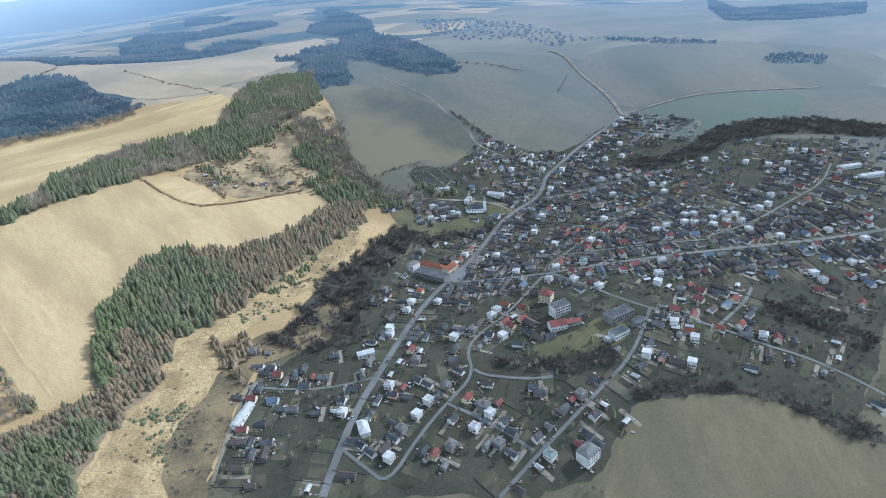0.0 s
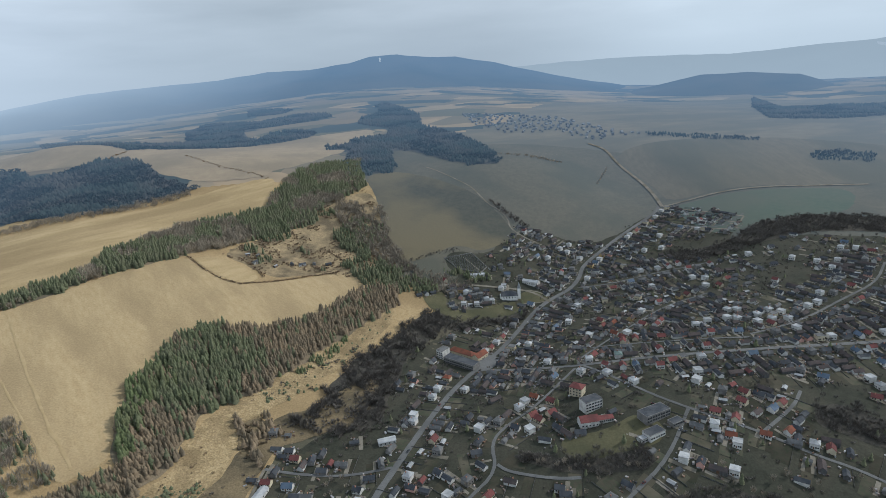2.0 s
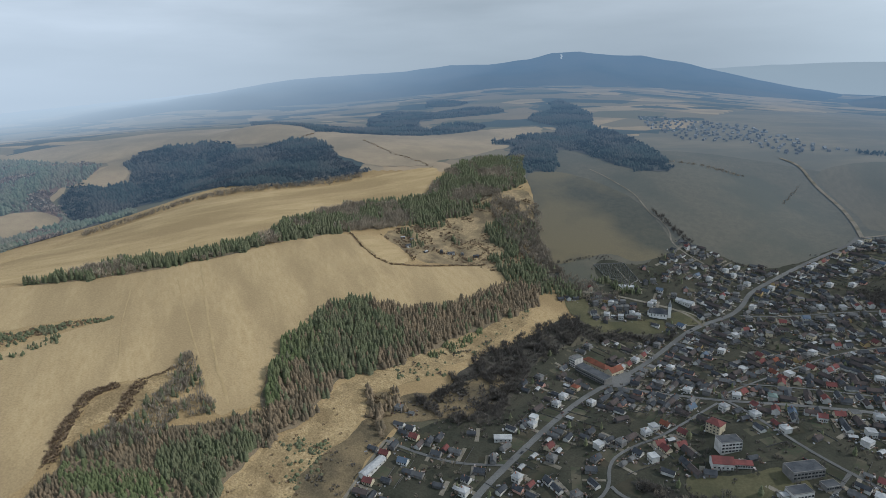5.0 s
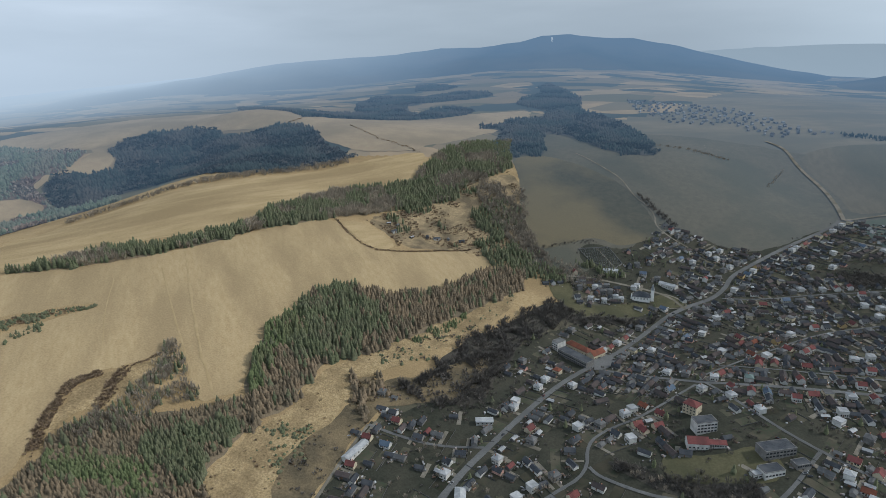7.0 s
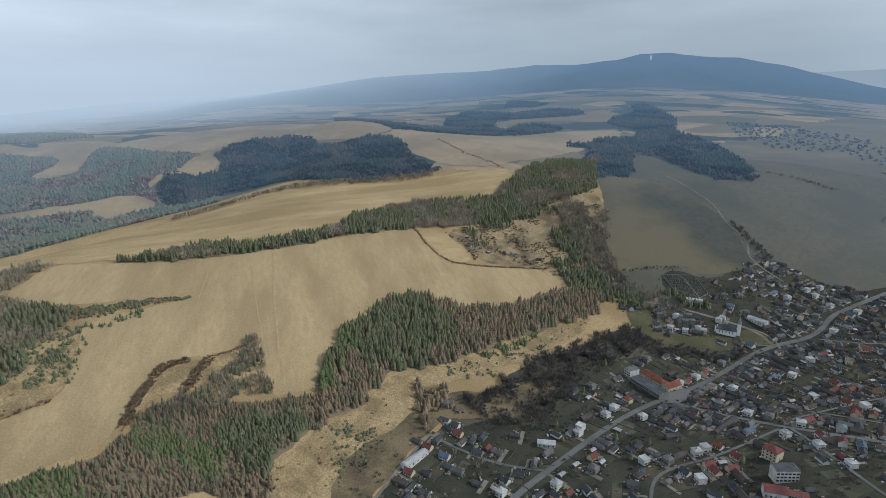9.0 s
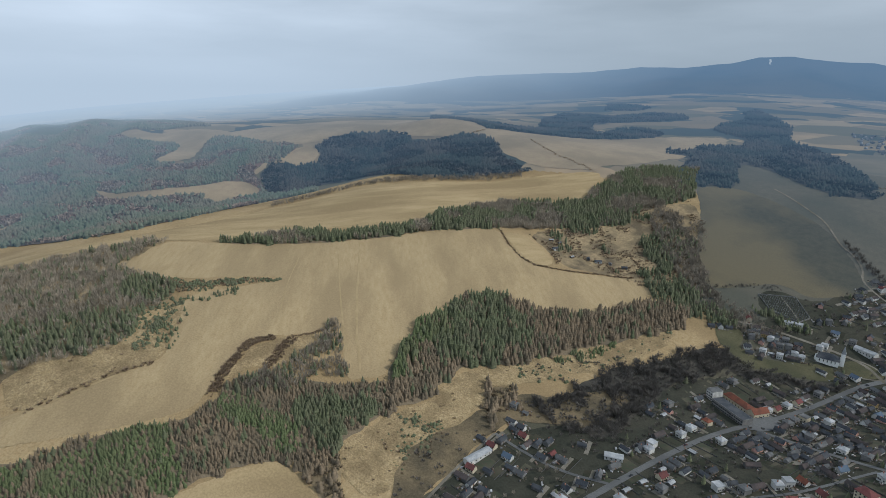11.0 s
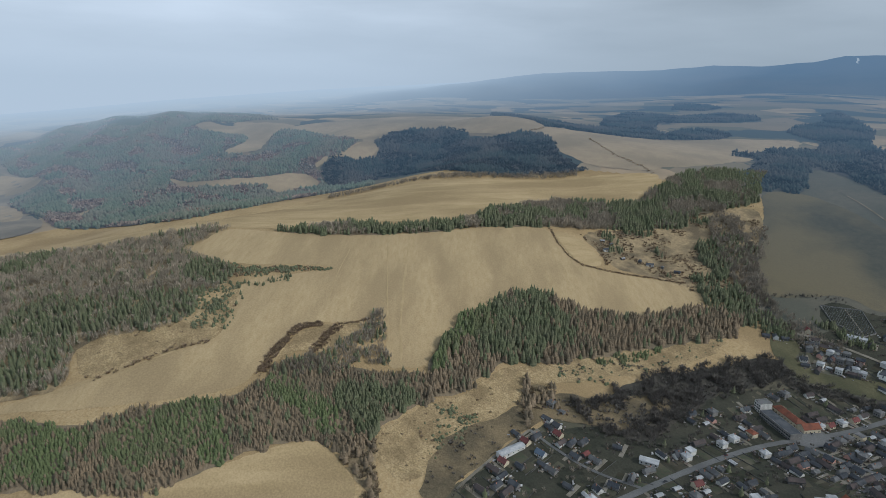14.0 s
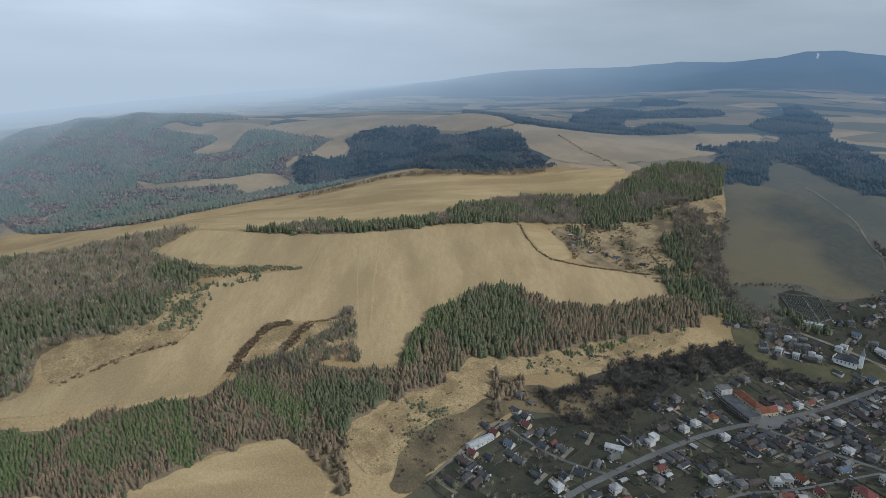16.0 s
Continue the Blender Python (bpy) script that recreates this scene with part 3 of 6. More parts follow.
def ribbon(name, line, width, mat, lift, label, category="road", soft=2, step=5.0):
    pts = [Vector(p) for p in line]
    for _ in range(soft):
        pts = [pts[0]] + [q for a, b in zip(pts, pts[1:]) for q in (a.lerp(b, 0.25), a.lerp(b, 0.75))] + [pts[-1]]
    path = []
    for a, b in zip(pts, pts[1:]):
        n = max(1, round((b - a).length / step))
        path += [a.lerp(b, k / n) for k in range(n)]
    path.append(pts[-1])
    verts, faces = [], []
    for k, p in enumerate(path):
        d = (path[min(k + 1, len(path) - 1)] - path[max(k - 1, 0)]).normalized()
        side = Vector((-d.y, d.x)) * width / 2 * (1 + (0.8 * noise.noise((p.x / 9, p.y / 9, 2.0)) if category == "track" else 0.06 * math.sin(k * 1.7)))
        for q in (p + side, p, p - side):
            verts.append((q.x, q.y, 0.0))
        if k:
            j = 3 * k
            faces += [(j - 3, j - 2, j + 1, j), (j - 2, j - 1, j + 2, j + 1)]
    v = np.array(verts)
    v[:, 2] = heights(v[:, 0], v[:, 1]) + lift
    v[1::3, 2] += 0.06
    faces = [tuple(reversed(f)) for f in faces]
    ob = new(name, mesh(name, v, faces, mat, smooth=True))
    return tagged(ob, label, category, kind="structure")


WOODS = {
    "slope_west": [(-556, 16), (-527, 67), (-474, 100), (-458, 142), (-439, 186), (-418, 227), (-411, 248), (-424, 300), (-402, 328), (-380, 342), (-353, 369), (-343, 389), (-333, 413), (-305, 388), (-306, 349), (-308, 315), (-295, 295), (-298, 281), (-329, 271), (-345, 245), (-356, 200), (-368, 155), (-372, 127), (-440, 49), (-480, 6)],
    "slope_east": [(-342, 421), (-364, 470), (-374, 509), (-375, 542), (-371, 600), (-356, 636), (-317, 655), (-295, 656), (-245, 704), (-204, 795), (-183, 813), (-143, 828), (-143, 775), (-173, 722), (-212, 647), (-240, 589), (-263, 539), (-286, 516), (-295, 495), (-292, 426), (-305, 388)],
    "belt_west": [(-711, 439), (-648, 493), (-578, 592), (-523, 688), (-547, 714), (-572, 660), (-599, 598), (-667, 549), (-699, 465)],
    "belt_east": [(-523, 688), (-484, 757), (-461, 804), (-436, 851), (-380, 944), (-321, 1017), (-332, 1052), (-265, 1177), (-313, 1372), (-384, 1305), (-417, 1210), (-424, 1104), (-425, 1021), (-514, 927), (-555, 765), (-548, 715)],
    "left": [(-1039, 62), (-992, 146), (-855, 208), (-807, 293), (-795, 369), (-768, 388), (-721, 301), (-669, 318), (-640, 332), (-606, 322), (-589, 300), (-584, 260), (-550, 245), (-545, 218), (-594, 130), (-531, 114), (-556, 71), (-592, 18)],
    "creek": [(-210, 502), (-197, 523), (-186, 576), (-169, 640), (-127, 718), (-96, 779), (-74, 781), (-59, 758), (-89, 712), (-108, 663), (-117, 598), (-115, 539), (-124, 506), (-154, 504), (-174, 491)],
    "gully": [(-262, 499), (-233, 511), (-214, 491), (-216, 448), (-239, 451)],
    "gully_low": [(-324, 275), (-298, 281), (-310, 310), (-286, 305), (-247, 280), (-253, 272), (-289, 274)],
    "church": [(-74, 746), (-29, 770), (17, 787), (47, 804), (50, 794), (18, 772), (-26, 754), (-61, 736)],
}
FAR_WOODS = {
    "mid": [(-1154, 807), (-1186, 836), (-1192, 897), (-1152, 913), (-1129, 960), (-1153, 995), (-1197, 1009), (-1227, 1078), (-1210, 1148), (-1109, 1210), (-1023, 1201), (-996, 1162), (-936, 1185), (-881, 1254), (-816, 1265), (-736, 1202), (-656, 1112), (-567, 1082), (-607, 1025), (-656, 939), (-751, 889), (-872, 905), (-1018, 909), (-1041, 824), (-1074, 769)],
    "north": [(-1541, 1888), (-1104, 1659), (-932, 1596), (-858, 1598), (-1023, 1913), (-1108, 2225), (-957, 2157), (-849, 2108), (-758, 2266), (-632, 2226), (-571, 2121), (-643, 2014), (-811, 1882), (-736, 1696), (-662, 1615), (-669, 1752), (-610, 1806), (-515, 1720), (-511, 1671), (-636, 1515), (-719, 1458), (-873, 1341), (-1365, 1686)],
    "saddle": [(-309, 1235), (-278, 1236), (-256, 1278), (-217, 1262), (-222, 1342), (-259, 1478), (-198, 1466), (-104, 1345), (-52, 1297), (22, 1320), (15, 1367), (-28, 1521), (-91, 1642), (-211, 1782), (-242, 2004), (-343, 2254), (-455, 2502), (-459, 2348), (-397, 2153), (-443, 1993), (-424, 1872), (-302, 1758), (-291, 1655), (-376, 1604), (-383, 1538), (-429, 1507), (-418, 1461), (-369, 1487), (-347, 1385), (-351, 1302)],
    "band": [(1148, 2758), (1032, 2229), (1222, 2289), (1508, 2271), (1350, 2026), (1046, 1918), (859, 1923), (959, 2297)],
    "line": [(424, 1656), (551, 1623), (683, 1581), (671, 1554), (537, 1580), (415, 1620)],
    "copse": [(730, 1415), (809, 1443), (865, 1404), (824, 1333), (760, 1349), (712, 1364)],
    "west_slope": [(-2457, 327), (-2552, 441), (-2645, 558), (-2874, 719), (-3431, 980), (-3422, 1172), (-3214, 1315), (-2614, 1266), (-1905, 1113), (-1976, 947), (-2060, 878), (-2015, 835), (-1869, 808), (-1793, 823), (-1738, 875), (-1673, 878), (-1619, 836), (-1504, 710), (-1414, 735), (-1427, 792), (-1609, 928), (-1658, 996), (-1566, 1025), (-1418, 993), (-1299, 991), (-1246, 992), (-1203, 905), (-1215, 842), (-1187, 810), (-1148, 801), (-1077, 764), (-1044, 793), (-1017, 873), (-882, 753), (-998, 761), (-925, 602), (-880, 483), (-874, 397), (-887, 336), (-1064, 314), (-1159, 249), (-1206, 240), (-1369, 240), (-1458, 228), (-1555, 209), (-1658, 236), (-1672, 276), (-1700, 340), (-1786, 317), (-1886, 315), (-1995, 284)],
    "far_strip": [(-1100, 2624), (-951, 2587), (-836, 2465), (-858, 2363), (-995, 2374)],
}
CLEARINGS = {
    "band": [(-1410, 526), (-1311, 538), (-1246, 594), (-1194, 669), (-1172, 757), (-1105, 773), (-1075, 751), (-1085, 696), (-1073, 646), (-1111, 632), (-1141, 658), (-1189, 581), (-1272, 509), (-1333, 512)],
    "stripe": [(-2015, 835), (-2033, 888), (-1893, 909), (-1862, 978), (-1781, 1089), (-1674, 1052), (-1663, 982), (-1585, 898), (-1472, 798), (-1457, 722), (-1497, 707), (-1571, 785), (-1623, 851), (-1687, 885), (-1754, 873), (-1801, 827), (-1877, 811)],
    "small": [(-1266, 285), (-1285, 314), (-1344, 379), (-1328, 377), (-1281, 335), (-1224, 289)],
    "cone": [(-1189, 891), (-1200, 930), (-1240, 997), (-1197, 1003), (-1156, 991), (-1142, 951), (-1152, 913)],
    "nook": [(-1187, 810), (-1214, 850), (-1200, 863), (-1182, 830), (-1167, 807)],
    "green": [(-2563, 696), (-2690, 800), (-2601, 876), (-2407, 831), (-2213, 729), (-2257, 682)],
    "left_a": [(-1962, 196), (-1938, 247), (-1961, 278), (-1869, 319), (-1738, 328), (-1717, 290), (-1727, 241), (-1754, 171)],
    "left_b": [(-1695, 173), (-1636, 227), (-1449, 232), (-1335, 208), (-1387, 171), (-1519, 155)],
    "left_c": [(-3372, 355), (-3296, 478), (-2807, 581), (-2729, 473), (-2753, 286)],
    "far_a": [(-3880, 729), (-3781, 940), (-3512, 1267), (-3381, 1220), (-3561, 943), (-3671, 702)],
}
EAST_WOODS = {
    "north": [(289, 961), (370, 951), (448, 1009), (525, 1029), (618, 1019), (721, 971), (687, 919), (577, 960), (462, 951), (366, 915), (292, 908)],
    "field": [(131, 403), (177, 409), (225, 406), (267, 393), (303, 373), (324, 357), (318, 347), (287, 361), (261, 382), (231, 398), (172, 395), (133, 390)],
    "brook": [(290, 501), (316, 517), (338, 515), (355, 499), (370, 471), (385, 457), (372, 442), (348, 454), (327, 471), (305, 481), (290, 490)],
    "middle": [(8, 453), (33, 437), (72, 427), (112, 425), (139, 432), (133, 446), (98, 452), (65, 441), (24, 455)],
}
VILLAGE = [(-130, 326), (-197, 325), (-210, 340), (-210, 384), (-211, 437), (-189, 478), (-128, 525), (-126, 608), (-78, 728), (-16, 767), (45, 811), (-65, 803), (-99, 838), (-48, 878), (-84, 903), (-77, 959), (-10, 951), (46, 1063), (144, 1024), (195, 1023), (338, 1180), (445, 1052), (370, 951), (462, 951), (687, 919), (321, 352), (264, 387), (233, 404), (135, 397), (87, 314)]
SCRUB = [(-431, 844), (-379, 942), (-319, 1014), (-333, 1064), (-262, 1170), (-215, 1096), (-183, 961), (-165, 912), (-150, 850), (-207, 841), (-269, 833), (-331, 788), (-373, 815)]
draped("valley_ground", [(-215, 250), (-212, 330), (-214, 440), (-196, 505), (-186, 560), (-130, 640), (-88, 740), (-60, 800), (-110, 830), (-160, 870), (-182, 930), (-192, 1010), (-215, 1120), (-275, 1230), (-300, 1330), (-250, 1500), (-60, 1520), (220, 1520), (700, 1340), (1010, 930), (860, 480), (400, 100), (0, 150)], M["valley"], 0.1, "olive-brown valley grassland round the village", "grass", 14)
draped("hill_field", [(-1975, 844), (-1727, 1028), (-1631, 1288), (-1370, 1538), (-969, 1647), (-638, 1495), (-491, 1689), (-324, 1781), (-361, 1481), (-461, 1176), (-568, 1097), (-707, 1168), (-813, 1231), (-1041, 1197), (-1179, 1152), (-1243, 1039), (-1261, 974), (-1688, 1007), (-1525, 822), (-1483, 715), (-1705, 876)], M["hill"], 0.8, "pale tan pasture on the far hill", step=30)
for key, clearing in CLEARINGS.items():
    draped("hill_field", clearing, M["green" if key == "green" else "hill"], 2.0, {"green": "green winter crop on the far wooded ridge", "cone": "small tan clearing among dark woods", "nook": "small tan clearing among dark woods"}.get(key, "tan pasture among the far woods"), step=25)
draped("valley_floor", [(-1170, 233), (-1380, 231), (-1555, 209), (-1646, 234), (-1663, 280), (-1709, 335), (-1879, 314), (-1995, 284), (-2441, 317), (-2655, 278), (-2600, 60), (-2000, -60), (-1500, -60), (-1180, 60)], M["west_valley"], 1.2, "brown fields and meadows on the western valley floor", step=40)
draped("village_ground", VILLAGE, M["village"], 0.2, "green and brown village grass and yards, darkened to stand for cloud shade", "grass")
draped("field", [(-455, 801), (-421, 773), (-385, 753), (-356, 748), (-323, 776), (-280, 818), (-234, 845), (-205, 838), (-204, 795), (-245, 704), (-295, 656), (-317, 655), (-356, 636), (-371, 600), (-375, 542), (-374, 509), (-364, 470), (-350, 433), (-341, 412), (-351, 396), (-360, 375), (-426, 429), (-434, 413), (-437, 382), (-464, 339), (-461, 326), (-446, 299), (-432, 265), (-422, 244), (-424, 230), (-442, 188), (-469, 146), (-498, 105), (-538, 68), (-578, 17), (-583, 17), (-551, 70), (-531, 114), (-516, 161), (-504, 213), (-493, 245), (-504, 260), (-541, 291), (-580, 318), (-583, 339), (-562, 400), (-547, 442), (-566, 433), (-601, 389), (-625, 352), (-670, 318), (-713, 295), (-723, 301), (-756, 365), (-765, 391), (-709, 437), (-646, 491), (-577, 591), (-532, 671), (-484, 757)], M["field"], 0.3, "large pale straw-coloured field on the plateau")
draped("field", [(-455, 801), (-418, 825), (-375, 810), (-337, 782), (-358, 752), (-390, 760)], M["field_b"], 0.45, "small pale field beyond a thin hedge")
draped("field", [(-765, 391), (-722, 445), (-699, 465), (-678, 514), (-654, 562), (-632, 602), (-569, 657), (-548, 715), (-555, 765), (-514, 927), (-425, 1021), (-434, 1112), (-450, 1179), (-530, 1091), (-561, 1035), (-627, 933), (-705, 850), (-763, 781), (-789, 689), (-816, 604), (-808, 507), (-819, 431), (-839, 347), (-881, 277), (-943, 213), (-1035, 153), (-1088, 67), (-1061, 64), (-1004, 148), (-866, 210), (-817, 297), (-806, 373)], M["field_b"], 0.3, "long straw-coloured field along the ridge")
draped("field", [(-437, 52), (-412, 82)] + [(-372, 127), (-368, 155), (-356, 200), (-344, 244), (-328, 270), (-300, 273), (-261, 269)] + [(-240, 200), (-330, 60)], M["field_b"], 0.3, "tan field below the wooded slope")
draped("rough_grass", [(-143, 775), (-173, 722), (-212, 647), (-240, 589), (-263, 539), (-280, 508), (-289, 488), (-289, 423), (-302, 385), (-303, 347), (-307, 314), (-290, 301), (-250, 302), (-238, 326), (-242, 359), (-241, 415), (-249, 469), (-241, 521), (-207, 573), (-171, 643), (-139, 731)], M["slope"], 0.3, "rough tan grass on the slope above the village", "grass")
draped("rough_grass", [(-562, 257), (-580, 307), (-582, 315), (-541, 291), (-501, 255), (-496, 228), (-516, 161), (-526, 127), (-551, 124), (-597, 136), (-547, 219)], M["slope"], 0.35, "rough tan grass with bushes beside the wood", "grass")
draped("rough_grass", [(-453, 321), (-447, 358), (-436, 382), (-430, 410), (-427, 426), (-409, 378), (-410, 333), (-432, 305), (-426, 268)], M["slope"], 0.4, "rough grass between two shrub strips", "grass")
# sunlight on this strip is put in as a paler olive grass
draped("lawn", [(-108, 824), (-89, 837), (-70, 826), (-69, 794), (-45, 791), (-11, 811), (12, 828), (36, 827), (49, 810), (16, 789), (-29, 773), (-61, 758), (-85, 783), (-100, 791)], M["lawn"], 0.5, "olive grass below the church, sunlight put into its colour", "grass")
draped("lawn", [(53, 471), (97, 473), (128, 493), (152, 477), (140, 452), (107, 445), (65, 441)], M["lawn"], 0.5, "green lawn round the school", "grass")
# dark patch where cloud shade falls low on the slope
draped("rough_grass", [(-255, 345), (-260, 392), (-242, 433), (-246, 466), (-223, 481), (-230, 506), (-188, 544), (-152, 604), (-127, 595), (-139, 516), (-186, 484), (-214, 465), (-215, 428), (-217, 388), (-217, 349), (-208, 321), (-225, 303), (-240, 324)], M["brown_grass"], 0.55, "brown rough grass above the houses, with cloud shade in its colour", "grass")
draped("scrub_ground", SCRUB, M["scrub"], 0.25, "scrubby brown ground with bushes", "scrub")
draped("field", [(-279, 1242), (-226, 1291), (-110, 1223), (-42, 1176), (3, 1117), (31, 1060), (38, 1020), (16, 999), (-21, 961), (-66, 979), (-108, 924), (-150, 890), (-184, 924), (-199, 1005), (-229, 1131)], M["valley_d"], 0.3, "olive-brown pasture beside the cemetery")
draped("field", [(126, 381), (138, 391), (172, 395), (232, 401), (263, 384), (316, 345), (332, 323), (291, 262), (69, 269), (89, 314)], M["pasture"], 0.35, "bare brown field at the village edge")
draped("field", [(47, 1082), (-25, 1163), (-119, 1261), (-234, 1413), (-129, 1435), (42, 1357), (136, 1417), (273, 1441), (328, 1328), (327, 1204), (277, 1112), (208, 1040), (153, 1014), (88, 1068)], M["valley"], 0.25, "broad olive-brown valley pasture")
draped("field", [(348, 1156), (421, 1162), (542, 1163), (695, 1163), (609, 1020), (465, 1027), (377, 972), (343, 1159)], M["green"], 0.4, "dull green field beyond the houses")
draped("field", [(351, 1187), (352, 1279), (328, 1385), (292, 1468), (441, 1567), (745, 1606), (1026, 1438), (853, 1175), (730, 1187), (541, 1187), (430, 1189)], M["pasture"], 0.3, "brown valley field beside the road")
for key, poly in (*WOODS.items(), *EAST_WOODS.items()):
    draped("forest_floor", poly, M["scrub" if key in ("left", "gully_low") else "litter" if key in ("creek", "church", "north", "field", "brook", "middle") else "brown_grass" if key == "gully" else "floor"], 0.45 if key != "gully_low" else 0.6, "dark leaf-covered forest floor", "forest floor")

STREETS = {
    "main": [(-123, 326), (-116, 367), (-105, 414), (-92, 448), (-72, 508), (-50, 575), (-28, 623), (-2, 671), (52, 795), (81, 832), (116, 862), (135, 897), (145, 935), (171, 972), (217, 1032), (274, 1099), (335, 1168), (339, 1252), (331, 1342), (297, 1428), (284, 1499), (248, 1536)],
    "second": [(-24, 631), (31, 617), (98, 594), (177, 592), (244, 601), (351, 622), (516, 654)],
    "third": [(335, 1168), (426, 1175), (537, 1178), (724, 1177)],
    "school": [(98, 594), (143, 529), (180, 498), (236, 472), (270, 451), (300, 438), (328, 416), (347, 394)],
    "east": [(180, 498), (146, 438), (108, 404), (72, 372), (45, 348), (13, 318)],
    "brook": [(88, 591), (42, 523), (10, 496), (-5, 472), (1, 435), (-25, 407), (-50, 375), (-73, 334), (-91, 349), (-114, 369)],
    "cross": [(-25, 407), (12, 381), (44, 353)],
    "west": [(-212, 441), (-174, 439), (-137, 439), (-95, 449)],
    "lane": [(-212, 441), (-213, 378), (-211, 335)],
    "mid": [(1, 443), (9, 435), (22, 430), (39, 425), (56, 422), (71, 422)],
    "spur": [(236, 472), (280, 510), (297, 534)],
    "upper": [(98, 617), (162, 691), (225, 758), (295, 785)],
    "upper_two": [(130, 867), (182, 871), (242, 888), (333, 897)],
    "hill": [(-148, 1303), (-80, 1230), (-44, 1196), (-25, 1161), (-8, 1130), (13, 1114), (29, 1082), (30, 1054), (53, 1027), (84, 1004)],
    "church": [(-99, 838), (-65, 857), (5, 864), (58, 858), (82, 827)],
    "far": [(556, 841), (511, 782), (446, 740), (366, 681), (295, 646)],
    "low": [(113, 644), (189, 632), (292, 638)],
    "ne": [(339, 1068), (392, 1016), (447, 1059)],
}
for n, (key, line) in enumerate(STREETS.items()):
    wide, mat = {"main": (6.6, "asphalt"), "second": (5.4, "asphalt"), "hill": (2.8, "gravel"), "lane": (2.8, "gravel"), "church": (4, "gravel")}.get(key, (3.1, "asphalt"))
    ribbon("road", line, wide, M[mat], 0.55 + 0.012 * n, {"main": "wide worn asphalt main road through the village", "second": "asphalt side road branching off the main road"}.get(key, "narrow pale village street"))


# ---- trees ----
def cone_tiers(h, r, tiers, seg, rng, base=0.12, star=0.75):
    """Needle tree: overlapping ragged skirts round one axis."""
    v, f = [], []
    for k in range(tiers):
        z0 = h * (base + (1 - base) * k / tiers * 0.96)
        z1 = min(h, z0 + h * (1 - base) / tiers * 1.5)
        rk = r * (1 - (k / tiers) ** 2.1) * (0.85 + 0.3 * rng.random())
        a0, n, ox, oy = rng.random() * 6.28, len(v), 0.12 * r * (rng.random() - 0.5), 0.12 * r * (rng.random() - 0.5)
        for s in range(seg):
            a = a0 + 6.2832 * s / seg
            q = rk * (1 if s % 2 else star) * (0.85 + 0.3 * rng.random())
            v.append((q * math.cos(a), q * math.sin(a), z0 + h * 0.03 * (rng.random() - 0.7)))
        v.append((ox, oy, z1))
        f += [(n + s, n + (s + 1) % seg, n + seg) for s in range(seg)]
    return v, f


def spindles(h, r, count, rng, low=0.25, thick=0.16):
    """Bare broadleaf crown: bundles of twigs that reach up and out from the trunk, with gaps between them."""
    v, f = [], []
    for k in range(count):
        a, t = rng.random() * 6.2832, rng.random()
        z0 = h * (low + 0.4 * t)
        q = r * (0.55 + 0.5 * rng.random())
        tip = np.array([q * math.cos(a), q * math.sin(a), min(h, z0 + h * (0.25 + 0.35 * rng.random()))])
        root = np.array([0.1 * math.cos(a), 0.1 * math.sin(a), z0])
        mid, n = root * 0.42 + tip * 0.58, len(v)
        w = thick * r * (0.7 + 0.8 * rng.random())
        lean = rng.uniform(0, 3.14)
        side = math.cos(lean) * np.array([-math.sin(a), math.cos(a), 0.0]) + math.sin(lean) * np.array([-0.55 * math.cos(a), -0.55 * math.sin(a), 0.83])
        v += [tuple(root), tuple(mid + side * w), tuple(tip), tuple(mid - side * w)]
        f += [(n, n + 1, n + 2), (n, n + 2, n + 3)]
    return v, f


def trunk_mesh(h, r, seg=5):
    v = [(r * math.cos(6.2832 * s / seg), r * math.sin(6.2832 * s / seg), -0.6) for s in range(seg)]
    v += [(0.35 * r * math.cos(6.2832 * s / seg), 0.35 * r * math.sin(6.2832 * s / seg), h) for s in range(seg)]
    return v, [(s, (s + 1) % seg, seg + (s + 1) % seg, seg + s) for s in range(seg)]


def model(kind, rng):
    if kind == "spruce":
        return cone_tiers(1, 0.27, 6, 7, rng, 0.0, 0.82)
    if kind == "young":
        return cone_tiers(1, 0.36, 4, 8, rng, 0.0, 0.85)
    if kind == "larch":
        return cone_tiers(1, 0.33, 5, 7, rng, 0.0, 0.75)
    if kind == "bare":
        return spindles(1, 0.33, 38, rng, 0.1, 0.058)
    if kind == "fine":
        return spindles(1, 0.38, 80, rng, 0.26, 0.035)
    if kind == "thicket":
        return spindles(1, 0.42, 60, rng, 0.1, 0.036)
    if kind == "shrub":
        return spindles(1, 0.75, 34, rng, 0.0, 0.075)
    if kind == "bush":
        return cone_tiers(1, 0.75, 3, 7, rng, -0.05, 0.8)
    if kind == "far_spruce":
        return cone_tiers(1, 0.42, 2, 6, rng, -0.1, 0.9)
    return spindles(1, 0.6, 9, rng, 0.0, 0.24)


MODELS = {}
for kind in ("spruce", "young", "larch", "bare", "thicket", "shrub", "far_spruce", "far_bare", "bush"):
    rng = random.Random(len(MODELS) + 5)
    MODELS[kind] = []
    for _ in range(6):
        v, f = model(kind, rng)
        if kind in ("spruce", "larch", "bare", "thicket"):
            tv, tf = trunk_mesh(0.55, 0.016 if kind not in ("bare", "thicket") else 0.025, 4)
            f = f + [(a + len(v), b + len(v), c + len(v)) for q in tf for a, b, c in ((q[0], q[1], q[2]), (q[0], q[2], q[3]))]
            v = v + tv
        MODELS[kind].append((np.array(v), np.array(f)))


